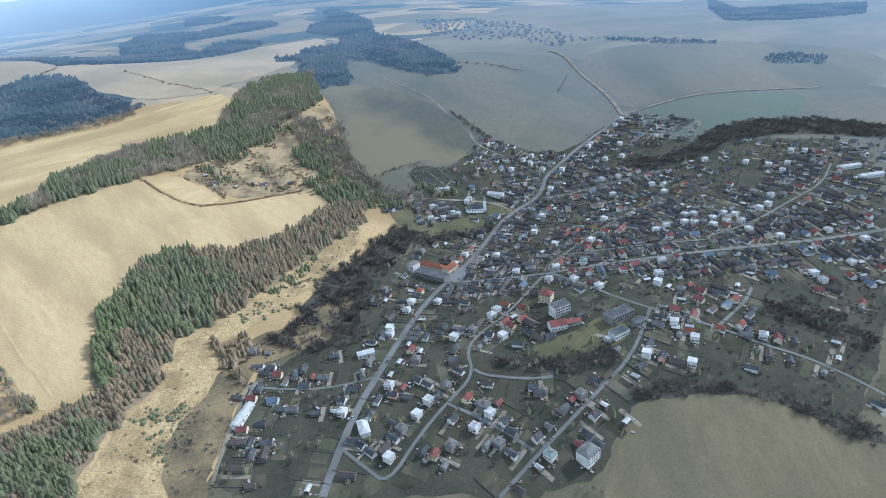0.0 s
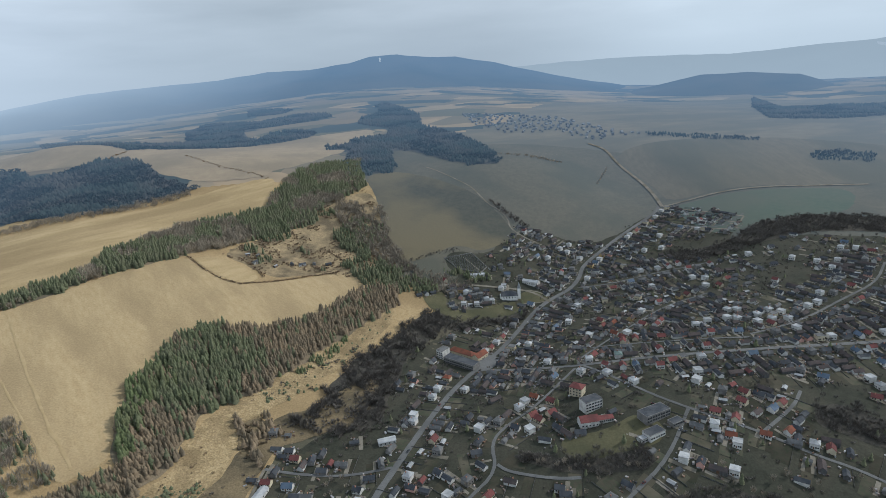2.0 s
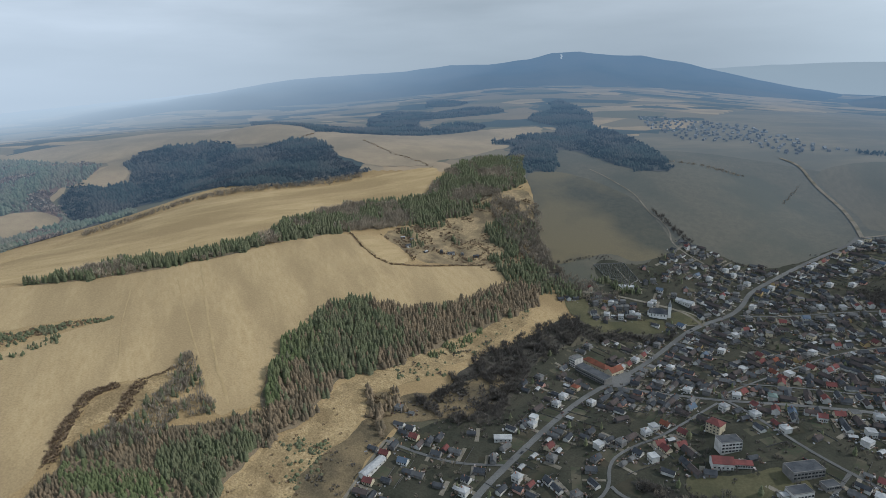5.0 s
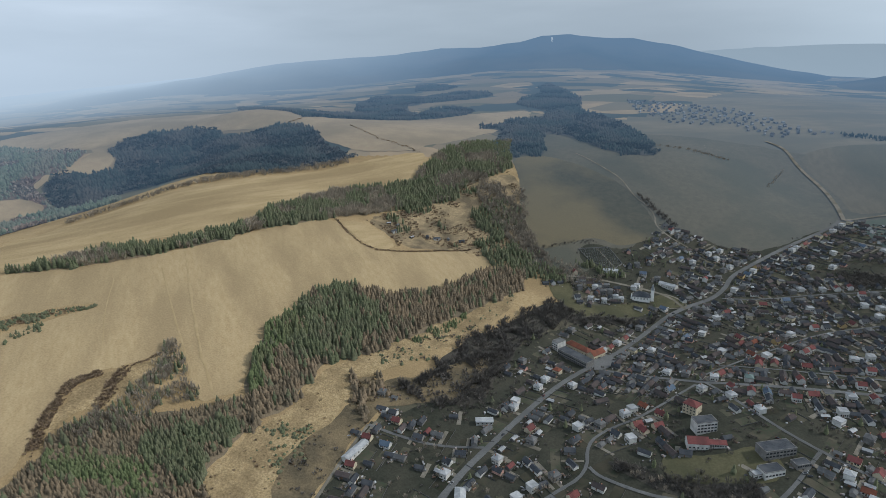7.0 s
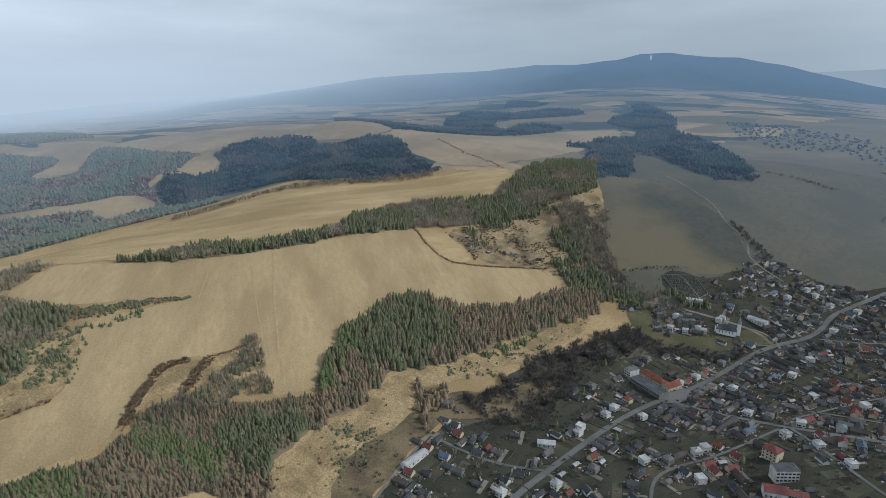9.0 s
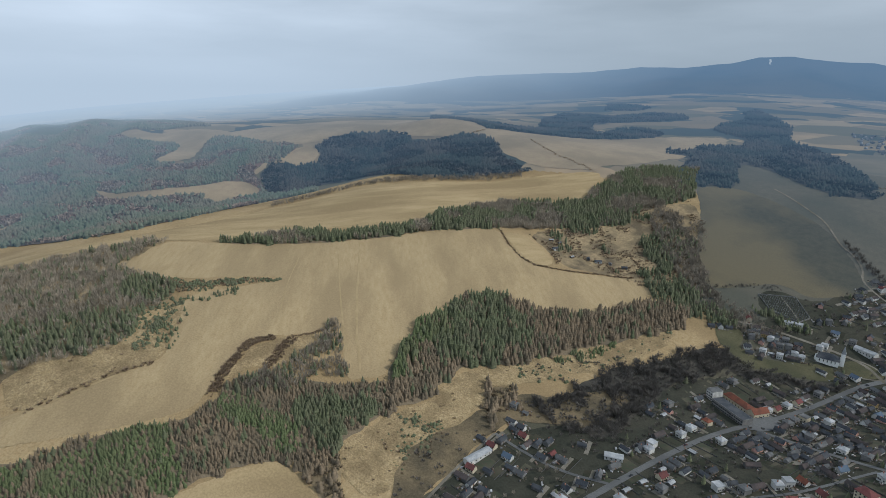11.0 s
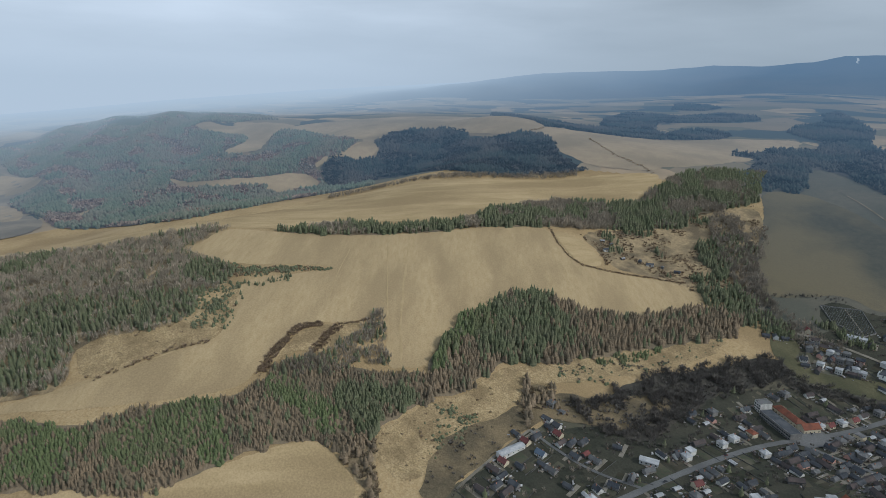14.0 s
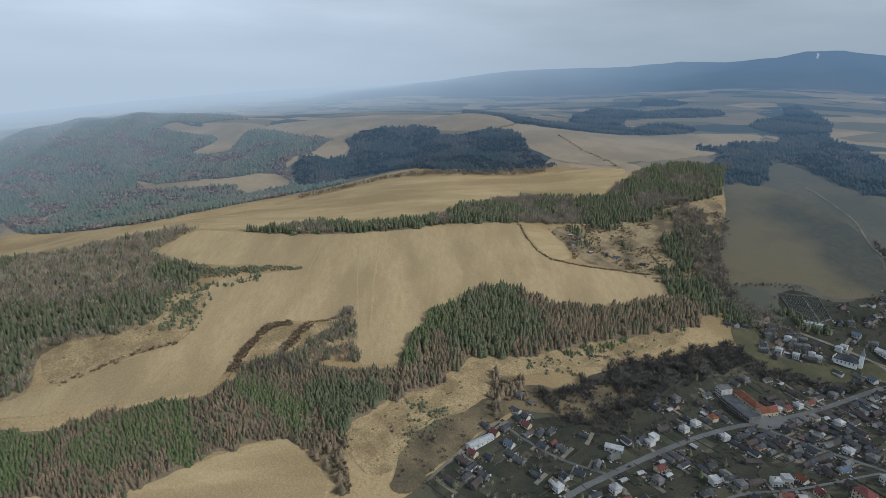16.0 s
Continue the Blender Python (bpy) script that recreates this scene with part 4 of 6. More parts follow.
def scatter(poly, gap, rng, jitter=0.42, warp=3.5):
    xs, ys = [p[0] for p in poly], [p[1] for p in poly]
    X, Y = np.meshgrid(np.arange(min(xs), max(xs), gap), np.arange(min(ys), max(ys), gap))
    X = X + rng.uniform(-jitter, jitter, X.shape) * gap
    Y = Y + rng.uniform(-jitter, jitter, Y.shape) * gap
    ok = inside(poly, X.ravel(), Y.ravel())
    x, y = X.ravel()[ok], Y.ravel()[ok]
    wave = lambda a, b: np.sin(a / 9 + 2.1 * np.sin(b / 13)) + 0.6 * np.sin(b / 5.1 + a / 7.3)
    return np.stack([x + warp * wave(x, y), y + warp * wave(y + 40, x - 70)], 1)


def stand(name, places, kind, tall, mat, label, category="trees", uneven=0.25, seed=1):
    """Many trees too many to count, as one mesh."""
    if not len(places):
        return None
    rng = np.random.default_rng(seed)
    z = heights(places[:, 0], places[:, 1])
    vs, fs, n = [], [], 0
    for (x, y), zz in zip(places, z):
        v, f = MODELS[kind][rng.integers(6)]
        h, a = tall * (1 + uneven * rng.uniform(-1, 1)), rng.uniform(0, 6.28)
        c, s = math.cos(a) * h, math.sin(a) * h
        wide = rng.uniform(0.85, 1.2)
        vs.append(np.stack([(v[:, 0] * c - v[:, 1] * s) * wide + x, (v[:, 0] * s + v[:, 1] * c) * wide + y, v[:, 2] * h + zz - 0.2], 1))
        fs.append(f + n)
        n += len(v)
    vs, fs = np.concatenate(vs), np.concatenate(fs)
    me = bpy.data.meshes.new(name)
    me.vertices.add(len(vs))
    me.vertices.foreach_set("co", vs.ravel())
    me.loops.add(fs.size)
    me.loops.foreach_set("vertex_index", fs.ravel().astype(np.int32))
    me.polygons.add(len(fs))
    me.polygons.foreach_set("loop_start", np.arange(0, fs.size, 3, dtype=np.int32))
    if kind in ("spruce", "young", "larch", "bush", "far_spruce"):
        me.polygons.foreach_set("use_smooth", np.ones(len(fs), bool))
    me.materials.append(mat)
    me.update()
    me.validate()
    return tagged(new(name, me), label, category, kind="stuff")


def near_any(p, spots, radius):
    d = np.full(len(p), 1e9)
    for x, y in spots:
        d = np.minimum(d, np.hypot(p[:, 0] - x, p[:, 1] - y))
    return d < radius


rng = np.random.default_rng(11)
GREEN_WEST = [(-399, 268), (-382, 277), (-362, 283), (-341, 288), (-422, 201), (-399, 193), (-375, 189), (-356, 188), (-431, 126), (-433, 141), (-432, 160), (-428, 179), (-409, 136), (-404, 159), (-404, 177), (-510, 61), (-502, 77), (-486, 91), (-475, 63), (-464, 81), (-457, 97), (-463, 52), (-443, 72)]
DARK_WEST = [(-337, 338), (-324, 321), (-308, 322), (-350, 319), (-321, 363)]
GREEN_EAST = [(-387, 528), (-371, 500), (-363, 475), (-355, 452), (-346, 425), (-386, 560), (-368, 545), (-354, 523), (-362, 510)]
DARK_EAST = [(-347, 615), (-322, 592), (-302, 553), (-330, 556), (-307, 605), (-323, 511), (-308, 525), (-357, 573), (-288, 589), (-287, 524)]
GREEN_LEFT = [(-693, 114), (-645, 144), (-612, 182), (-590, 217), (-597, 95), (-632, 309), (-590, 335), (-572, 373), (-560, 256), (-523, 253), (-897, 146)]


def single_trees(name, places, kind, tall, mat, label):
    """Trees that can be told apart: one thing each, with trunk and crown."""
    rng, made = random.Random(len(places)), []
    for k, (x, y) in enumerate(places):
        at = pose(x, y, height(x, y) - 0.2, 0, 0, rng.uniform(0, 360))
        if k < 6:
            h = tall * (0.8 + 0.08 * k)
            t = thing(name, label, "tree", at, "trees on the wooded slope")
            v, f = model(kind, rng)
            part("crown", ([(a * h, b * h, c * h) for a, b, c in v], f), mat, t)
            part("trunk", trunk_mesh(0.6 * h, 0.014 * h, 6), M["bark"], t)
            made.append(t)
        else:
            copy_thing(made[k % 6], at)


p = scatter(WOODS["slope_west"], 2.7, rng)
young, dark = near_any(p, GREEN_WEST, 15) & (rng.random(len(p)) < 0.9), (near_any(p, DARK_WEST, 16) & (rng.random(len(p)) < 0.85)) | (rng.random(len(p)) < 0.07)
larch = ~dark & ~young
front = (p[:, 0] > -345) & (p[:, 1] > 262)
one = np.flatnonzero(dark & ~young & front)[:150]
two = np.flatnonzero(larch & front)[:150]
lone = np.zeros(len(p), bool)
lone[one] = lone[two] = True
single_trees("spruce", p[one], "spruce", 9.5, M["spruce"], "tall dark green spruce among other trees on the slope")
single_trees("larch", p[two], "larch", 6.2, M["larch"], "bare brown larch among other trees on the slope")
stand("young_pines", p[young], "young", 5.2, M["young"], "dense young green pines on the slope", seed=2)
stand("spruce_wood", p[dark & ~young & ~lone], "spruce", 9.5, M["spruce"], "tall dark green spruces on the slope", seed=3)
stand("larch_wood", p[larch & ~lone], "larch", 5.8, M["larch"], "bare brown larches on the slope", seed=4)
p = scatter(WOODS["slope_east"], 3.9, rng)
young = near_any(p, GREEN_EAST, 22) & (rng.random(len(p)) < 0.85)
dark = (near_any(p, DARK_EAST, 24) & (rng.random(len(p)) < 0.85)) | (rng.random(len(p)) < 0.06)
stand("pine_wood", p[young & ~dark], "spruce", 13, M["young"], "green pines along the plateau edge", seed=55)
stand("spruce_wood", p[dark], "spruce", 13, M["spruce"], "dark green spruces above the grassy slope", seed=5)
stand("larch_wood", p[~(young | dark)], "larch", 10, M["larch"], "bare brown larches along the plateau edge", seed=6)
p = np.concatenate([scatter(WOODS["belt_west"], 3.5, rng), scatter(WOODS["belt_east"], 3.7, rng)])
clump = np.array([noise.noise((x / 45, y / 45, 0.3)) for x, y in p])
pick = clump + rng.uniform(-0.25, 0.25, len(p)) > -0.14
stand("spruce_wood", p[pick], "spruce", 11.5, M["spruce"], "dark spruces in the wood belt between two fields", seed=7)
stand("bare_wood", p[~pick], "bare", 11, M["bare"], "bare grey-brown trees in the wood belt", seed=8)
p = scatter(WOODS["left"], 4.3, rng)
pick = (near_any(p, GREEN_LEFT, 38) & (rng.random(len(p)) < 0.75)) | (rng.random(len(p)) < 0.12)
stand("spruce_wood", p[pick], "spruce", 10, M["spruce"], "dark spruces on the shaded hillside", seed=9)
stand("bare_wood", p[~pick], "bare", 9, M["bare"], "bare grey-brown trees on the hillside", seed=10)
CLEARING = [(-194, 503), (-178, 535), (-163, 574), (-147, 578), (-139, 542), (-149, 511), (-170, 495)]
draped("rough_grass", CLEARING, M["brown_grass"], 0.7, "rough brown grass in a clearing of the creek wood", "grass")
for key, tall, mat, sd in (("creek", 8, "brush", 12), ("gully", 9, "larch", 13), ("gully_low", 8.5, "larch", 14), ("church", 7, "brush", 15)):
    p = scatter(WOODS[key], 3.0 if mat == "brush" else 3.6, rng, warp=6)
    thick = np.array([noise.noise((x / 22, y / 22, 1.7)) for x, y in p]) + rng.uniform(-0.3, 0.3, len(p))
    p = p[(thick > -0.6) & ~inside(CLEARING, p[:, 0], p[:, 1])]
    low = rng.random(len(p)) < 0.45
    if mat == "larch":
        stand("larch_wood", p[low], "larch", tall, M[mat], "bare brown larches in a gully", uneven=0.4, seed=sd)
    else:
        stand("bare_wood", p[low], "thicket", tall, M[mat], "dark bare trees along the creek", uneven=0.4, seed=sd)
    stand("undergrowth", p[~low], "shrub", tall * 0.42, M[mat], "dark bare undergrowth along the creek", "bushes", 0.5, sd + 100)
p = scatter([(-436, 402), (-431, 431), (-363, 379), (-377, 361), (-384, 332), (-379, 318), (-399, 283), (-425, 290), (-424, 309), (-407, 325), (-415, 349), (-415, 378)], 3.2, rng)
p = p[np.array([noise.noise((x / 16, y / 16, 4.4)) for x, y in p]) + rng.uniform(-0.3, 0.3, len(p)) > -0.2]
half = rng.random(len(p))
stand("bare_wood", p[half < 0.75], "bare", 8, M["twig"], "bare brown trees in the field corner", uneven=0.4, seed=16)
stand("corner_spruces", p[half >= 0.75], "spruce", 8, M["spruce"], "few dark spruces in the field corner", uneven=0.4, seed=17)
p = scatter([(-237, 1080), (-215, 1096), (-175, 967), (-129, 888), (-65, 861), (-34, 869), (-37, 846), (-74, 824), (-120, 831), (-147, 844), (-190, 933)], 4.2, rng)
stand("bare_wood", p[rng.random(len(p)) < 0.8], "bare", 8, M["twig"], "grey bare trees between scrub and pasture", uneven=0.4, seed=18)
p = scatter([(-200, 827), (-183, 895), (-144, 856), (-116, 850), (-86, 849), (-85, 824), (-122, 816), (-149, 809), (-181, 810)], 3.8, rng)
stand("spruce_wood", p[rng.random(len(p)) < 0.8], "spruce", 9, M["spruce"], "dark spruces above the hillside houses", uneven=0.4, seed=19)
for key, poly in EAST_WOODS.items():
    p = scatter(poly, 3.7, rng)
    low = rng.random(len(p)) < 0.5
    stand("bare_wood", p[low], "thicket", 7, M["brush"], "dark bare trees along a ditch", seed=20)
    stand("undergrowth", p[~low], "shrub", 3.5, M["brush"], "dark undergrowth along a ditch", "bushes", 0.5, 21)
for key, poly in FAR_WOODS.items():
    west = key == "west_slope"
    if key not in ("line", "copse"):
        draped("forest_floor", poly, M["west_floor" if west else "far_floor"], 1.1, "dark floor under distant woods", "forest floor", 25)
    p = scatter(poly, 8 if key in ("line", "copse") else 6.4 if key == "mid" else 7.2, rng)
    for clearing in CLEARINGS.values():
        p = p[~inside(clearing, p[:, 0], p[:, 1])]
    clump = np.array([noise.noise((x / 110, y / 60, 5.1)) for x, y in p]) + rng.uniform(-0.1, 0.1, len(p))
    pick = clump > (-0.16 if west else 0.08 if key == "mid" else -0.1)
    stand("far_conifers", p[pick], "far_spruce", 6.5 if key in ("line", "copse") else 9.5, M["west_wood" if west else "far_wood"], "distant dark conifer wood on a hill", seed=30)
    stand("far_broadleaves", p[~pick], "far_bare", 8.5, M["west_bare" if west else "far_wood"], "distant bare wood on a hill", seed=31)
CREST = [(-823, 604), (-799, 690), (-773, 790), (-711, 857), (-631, 938), (-565, 1040)]
crest = CREST + [(x + 22 * (x - 90) / math.hypot(x - 90, y - 15), y + 40 * (y - 15) / math.hypot(x - 90, y - 15)) for x, y in reversed(CREST)]
stand("bare_wood", scatter(crest, 4.5, rng), "bare", 7.5, M["twig"], "bare trees along the far edge of the field", seed=33)
p = scatter(SCRUB, 6, rng)
clump = np.array([noise.noise((x / 38, y / 38, 2.3)) for x, y in p])
p, clump = p[clump > -0.12], clump[clump > -0.12]
pick = clump > 0.36
stand("scrub_pines", p[pick], "spruce", 9, M["spruce"], "clumps of dark pines in the scrub", uneven=0.4, seed=40)
stand("scrub_bushes", p[~pick], "shrub", 3.2, M["shrub"], "scattered bare bushes in the scrub", "bushes", uneven=0.5, seed=41)


p = scatter([(-289, 994), (-268, 1006), (-236, 975), (-203, 932), (-200, 897), (-227, 899), (-263, 935)], 3.5, rng, warp=5)
stand("spruce_wood", p[rng.random(len(p)) < 0.85], "spruce", 9, M["spruce"], "band of dark spruces across the scrub", uneven=0.35, seed=42)
p = scatter([(-234, 860), (-217, 891), (-181, 887), (-144, 873), (-135, 858), (-175, 826), (-209, 826)], 3.8, rng, warp=5)
stand("spruce_wood", p[rng.random(len(p)) < 0.6], "spruce", 9, M["spruce"], "dark spruces at the foot of the scrub", uneven=0.4, seed=43)
p = scatter([(-305, 1087), (-291, 1110), (-260, 1098), (-237, 1065), (-210, 1042), (-190, 1016), (-181, 979), (-181, 944), (-152, 904), (-129, 887), (-137, 857), (-167, 866), (-195, 911), (-228, 945), (-261, 997)], 3.6, rng, warp=6)
stand("bare_wood", p, "bare", 9, M["twig"], "grey-brown bare wood in a gully beside the pasture", uneven=0.4, seed=44)


def along(line, gap, wide, rng):
    out = []
    for (ax, ay), (bx, by) in zip(line, line[1:]):
        n = max(1, int(math.hypot(bx - ax, by - ay) / gap))
        for k in range(n):
            t = (k + rng.random()) / n
            out.append((ax + (bx - ax) * t + rng.uniform(-wide, wide), ay + (by - ay) * t + rng.uniform(-wide, wide)))
    return np.array(out)


for k, (line, wide, gap) in enumerate((([(-425, 261), (-434, 275), (-444, 295), (-454, 315), (-459, 330), (-456, 341), (-451, 351)], 4.4, 0.3), ([(-420, 321), (-425, 335), (-433, 350), (-440, 369)], 4.8, 0.3), ([(-441, 370), (-435, 389), (-432, 412)], 1.6, 1.4), ([(-455, 801), (-421, 773), (-385, 753), (-358, 751), (-324, 777), (-281, 820), (-240, 847)], 1.3, 1.6), ([(-710, 1305), (-632, 1243), (-583, 1205), (-533, 1186), (-494, 1177), (-458, 1158)], 4, 5), ([(-876, 1240), (-869, 1279), (-864, 1322)], 4, 3), ([(-522, 131), (-516, 161), (-511, 181), (-509, 198), (-505, 214), (-495, 240)], 2.5, 3.5))):
    stand("hedge", along(line, gap, wide, rng), "shrub", 2.6 if k < 4 else 3.4, M["shrub"], "strip of low bare brown shrubs across the field", "hedge", 0.4, 50 + k)
for k, (poly, gap, odds, tall, kind, mat) in enumerate((([(-282, 370), (-284, 392), (-278, 412), (-268, 418), (-254, 412), (-255, 387), (-247, 364), (-249, 351)], 4.2, 0.6, 2.6, "bush", "spruce"), ([(-614, 252), (-604, 308), (-586, 318), (-543, 286), (-514, 262), (-520, 236), (-549, 236), (-576, 239)], 4.4, 0.7, 2.8, "bush", "spruce"), ([(-253, 537), (-220, 595), (-180, 660), (-153, 681), (-185, 601), (-226, 544)], 4.5, 0.4, 2.4, "shrub", "brush"), ([(-245, 571), (-224, 614), (-190, 680), (-184, 667), (-220, 595)], 3.6, 0.8, 5, "young", "young"), ([(-270, 564), (-231, 579), (-197, 633), (-167, 705), (-144, 768), (-152, 709), (-182, 624), (-206, 552), (-241, 526)], 5, 0.4, 2.4, "bush", "spruce"), ([(-297, 391), (-276, 422), (-262, 424), (-245, 375), (-244, 337), (-287, 357)], 5, 0.35, 2.2, "shrub", "shrub"), ([(-255, 345), (-260, 392), (-242, 433), (-246, 466), (-223, 481), (-230, 506), (-188, 544), (-152, 604), (-127, 595), (-139, 516), (-186, 484), (-214, 465), (-215, 428), (-217, 388), (-217, 349), (-208, 321), (-225, 303), (-240, 324)], 5, 0.3, 2.6, "shrub", "brush"), ([(-297, 391), (-276, 422), (-262, 424), (-245, 375), (-244, 337), (-287, 357)], 5, 0.32, 2.2, "bush", "spruce"), ([(-564, 264), (-578, 313), (-576, 335), (-561, 399), (-554, 378), (-567, 322), (-535, 288), (-504, 260), (-520, 248)], 4, 0.6, 4, "young", "spruce"), ([(-204, 498), (-192, 543), (-145, 578), (-135, 534), (-164, 498)], 5, 0.6, 5, "shrub", "brush"), ([(-562, 257), (-580, 307), (-582, 315), (-541, 291), (-501, 255), (-496, 228), (-516, 161), (-526, 127), (-551, 124), (-597, 136), (-547, 219)], 12, 0.35, 2.4, "shrub", "shrub"), ([(-143, 775), (-173, 722), (-212, 647), (-240, 589), (-263, 539), (-280, 508), (-289, 488), (-289, 423), (-302, 385), (-303, 347), (-307, 314), (-290, 301), (-250, 302), (-238, 326), (-242, 359), (-241, 415), (-249, 469), (-241, 521), (-207, 573), (-171, 643), (-139, 731)], 9, 0.3, 2.0, "shrub", "shrub"))):
    p = scatter(poly, gap, rng)
    clump = np.array([noise.noise((x / 14, y / 14, k)) for x, y in p])
    p = p[clump + rng.uniform(-0.3, 0.3, len(p)) > 0.5 - odds]
    stand("bushes", p, kind, tall, M[mat], "scattered low bushes on rough grass", "bushes", 0.5, 60 + k)
p = scatter([(-655, 322), (-622, 351), (-590, 392), (-552, 440), (-548, 436), (-572, 385), (-588, 345), (-606, 318)], 2.6, rng)
half = rng.random(len(p))
stand("bushes", p[half < 0.6], "bush", 2.8, M["spruce"], "low dark juniper bushes on a spur between fields", "bushes", 0.5, 91)
stand("bushes", p[half > 0.6], "shrub", 2.6, M["shrub"], "low bare brown shrubs on a spur between fields", "bushes", 0.5, 92)


# ---- houses ----
def box(x0, x1, y0, y1, z0, z1):
    v = [(x, y, z) for z in (z0, z1) for y in (y0, y1) for x in (x0, x1)]
    return v, [(0, 2, 3, 1), (4, 5, 7, 6), (0, 1, 5, 4), (1, 3, 7, 5), (3, 2, 6, 7), (2, 0, 4, 6)]


def joined(*geos):
    v, f = [], []
    for gv, gf in geos:
        f += [tuple(i + len(v) for i in q) for q in gf]
        v += list(gv)
    return v, f


def gable_roof(l, w, z, rise, over=0.4, thick=0.22):
    """Two sloping slabs along x."""
    a, b, s = l / 2 + over, w / 2 + over, rise / (w / 2)
    prof = [(-b, z - s * over), (0, z + rise), (b, z - s * over), (b, z - s * over + thick), (0, z + rise + thick), (-b, z - s * over + thick)]
    v = [(x, y, h) for x in (-a, a) for y, h in prof]
    return v, [(0, 1, 4, 5), (1, 2, 3, 4), (6, 11, 10, 7), (7, 10, 9, 8), (5, 4, 10, 11), (4, 3, 9, 10), (0, 6, 7, 1), (1, 7, 8, 2), (0, 5, 11, 6), (2, 8, 9, 3)]


def hip_roof(l, w, z, rise, over=0.4, thick=0.2):
    a, b = l / 2 + over, w / 2 + over
    r = max(l / 2 - w / 2, 0.3)
    v = [(-a, -b, z - 0.15), (a, -b, z - 0.15), (a, b, z - 0.15), (-a, b, z - 0.15), (-a, -b, z + thick), (a, -b, z + thick), (a, b, z + thick), (-a, b, z + thick), (-r, 0, z + rise), (r, 0, z + rise)]
    return v, [(3, 2, 1, 0), (0, 1, 5, 4), (1, 2, 6, 5), (2, 3, 7, 6), (3, 0, 4, 7), (4, 5, 9, 8), (6, 7, 8, 9), (5, 6, 9), (7, 4, 8)]


def gable_walls(l, w, z, rise):
    a, b = l / 2, w / 2
    v = [(x, y, h) for x in (-a, a) for y, h in ((-b, -2.0), (b, -2.0), (b, z), (0, z + rise), (-b, z))]
    return v, [(0, 4, 3, 2, 1), (5, 6, 7, 8, 9), (0, 5, 9, 4), (1, 2, 7, 6)]


def make_house(style, l, w, z, rise, wall, roof, label, windows=True):
    h = thing("house", label, "house", group="village houses")
    part("wall", gable_walls(l, w, z, rise if style == "gable" else 0.02), WALLS[wall], h)
    if style == "flat":
        part("roof", box(-l / 2 - 0.3, l / 2 + 0.3, -w / 2 - 0.3, w / 2 + 0.3, z, z + 0.4), ROOFS[roof], h)
    else:
        part("roof", gable_roof(l, w, z, rise) if style == "gable" else hip_roof(l, w, z, rise), ROOFS[roof], h)
        part("chimney", box(l * 0.14, l * 0.14 + 0.7, 0.4, 1.1, z + rise * 0.5, z + rise + 0.9), M["brick"], h)
    if windows:
        for lev in range(1, int(z // 2.7) + 1):
            zz = lev * 2.8 - 1.9
            for k in (-0.3, 0.12, 0.34):
                for sgn in (-1, 1):
                    y = sgn * w / 2
                    part("window", box(k * l - 0.65, k * l + 0.65, min(y - 0.04, y + 0.04), max(y - 0.04, y + 0.04), zz, zz + 1.4), M["pane"], h)
        part("door", box(-0.1 * l - 0.5, -0.1 * l + 0.5, -w / 2 - 0.06, -w / 2 + 0.02, -0.2, 2.0), M["wood"], h)
    return h


def make_shed(l, w, z, rise, wall, roof, label):
    h = thing("shed", label, "shed", group="village sheds")
    part("wall", gable_walls(l, w, z, rise), WALLS[wall], h)
    part("roof", gable_roof(l, w, z, rise, 0.35, 0.15), ROOFS[roof], h)
    part("door", box(-1.2, 1.2, -w / 2 - 0.08, -w / 2 + 0.02, -0.3, 2.1), M["wood"], h)
    return h


TINT = {"dark": "dark grey", "brown": "brown tile", "red": "red tile", "orange": "terracotta tile", "pale": "pale metal", "grey": "grey", "blue": "blue metal", "green": "green metal"}
HOUSES, SHEDS = {}, {}
for n, (style, l, w, z, rise, wall, roof) in enumerate((
    ("gable", 11, 8.5, 3.4, 3.6, "white", "dark"), ("gable", 13, 8, 3.2, 3.4, "grey", "dark"), ("hip", 10, 10, 5.8, 3.0, "white", "pale"), ("gable", 12, 9, 3.4, 3.8, "cream", "red"),
    ("hip", 10.5, 10, 6.0, 2.8, "grey", "grey"), ("gable", 14, 7.5, 3.0, 3.2, "white", "brown"), ("gable", 11, 9, 4.6, 3.6, "ochre", "brown"), ("hip", 11, 10, 5.6, 3.0, "cream", "orange"),
    ("gable", 10, 9, 5.4, 3.4, "white", "red"), ("flat", 10, 10, 6.2, 0, "white", "pale"), ("gable", 13, 9, 3.4, 4.0, "white", "blue"), ("hip", 11, 10, 5.8, 2.8, "white", "green"),
    ("gable", 15, 7, 3.0, 3.0, "grey", "grey"), ("gable", 12, 8, 3.2, 3.4, "pink", "dark"), ("flat", 11, 10, 6.4, 0, "cream", "grey"), ("gable", 12, 8.5, 3.4, 3.6, "white", "orange"))):
    HOUSES[n] = (style, l * 0.76, w * 0.76, z * 0.84, rise * 0.78, wall, roof)
MADE = {}


def house(n, x, y, turn, windows=True):
    style, l, w, z, rise, wall, roof = HOUSES[n]
    at = pose(x, y, height(x, y) + 0.35, 0, 0, turn)
    if (n, windows) in MADE:
        return copy_thing(MADE[n, windows], at)
    form = {"gable": "gabled", "hip": "hip-roofed", "flat": "flat-roofed"}[style]
    tone = {"white": "white", "cream": "cream", "grey": "grey", "ochre": "ochre", "pink": "faded pink", "plank": "plank"}[wall]
    MADE[n, windows] = make_house(style, l, w, z, rise, wall, roof, f"{form} village house, {tone} walls and {TINT[roof]} roof", windows)
    MADE[n, windows].matrix_basis = at
    return MADE[n, windows]


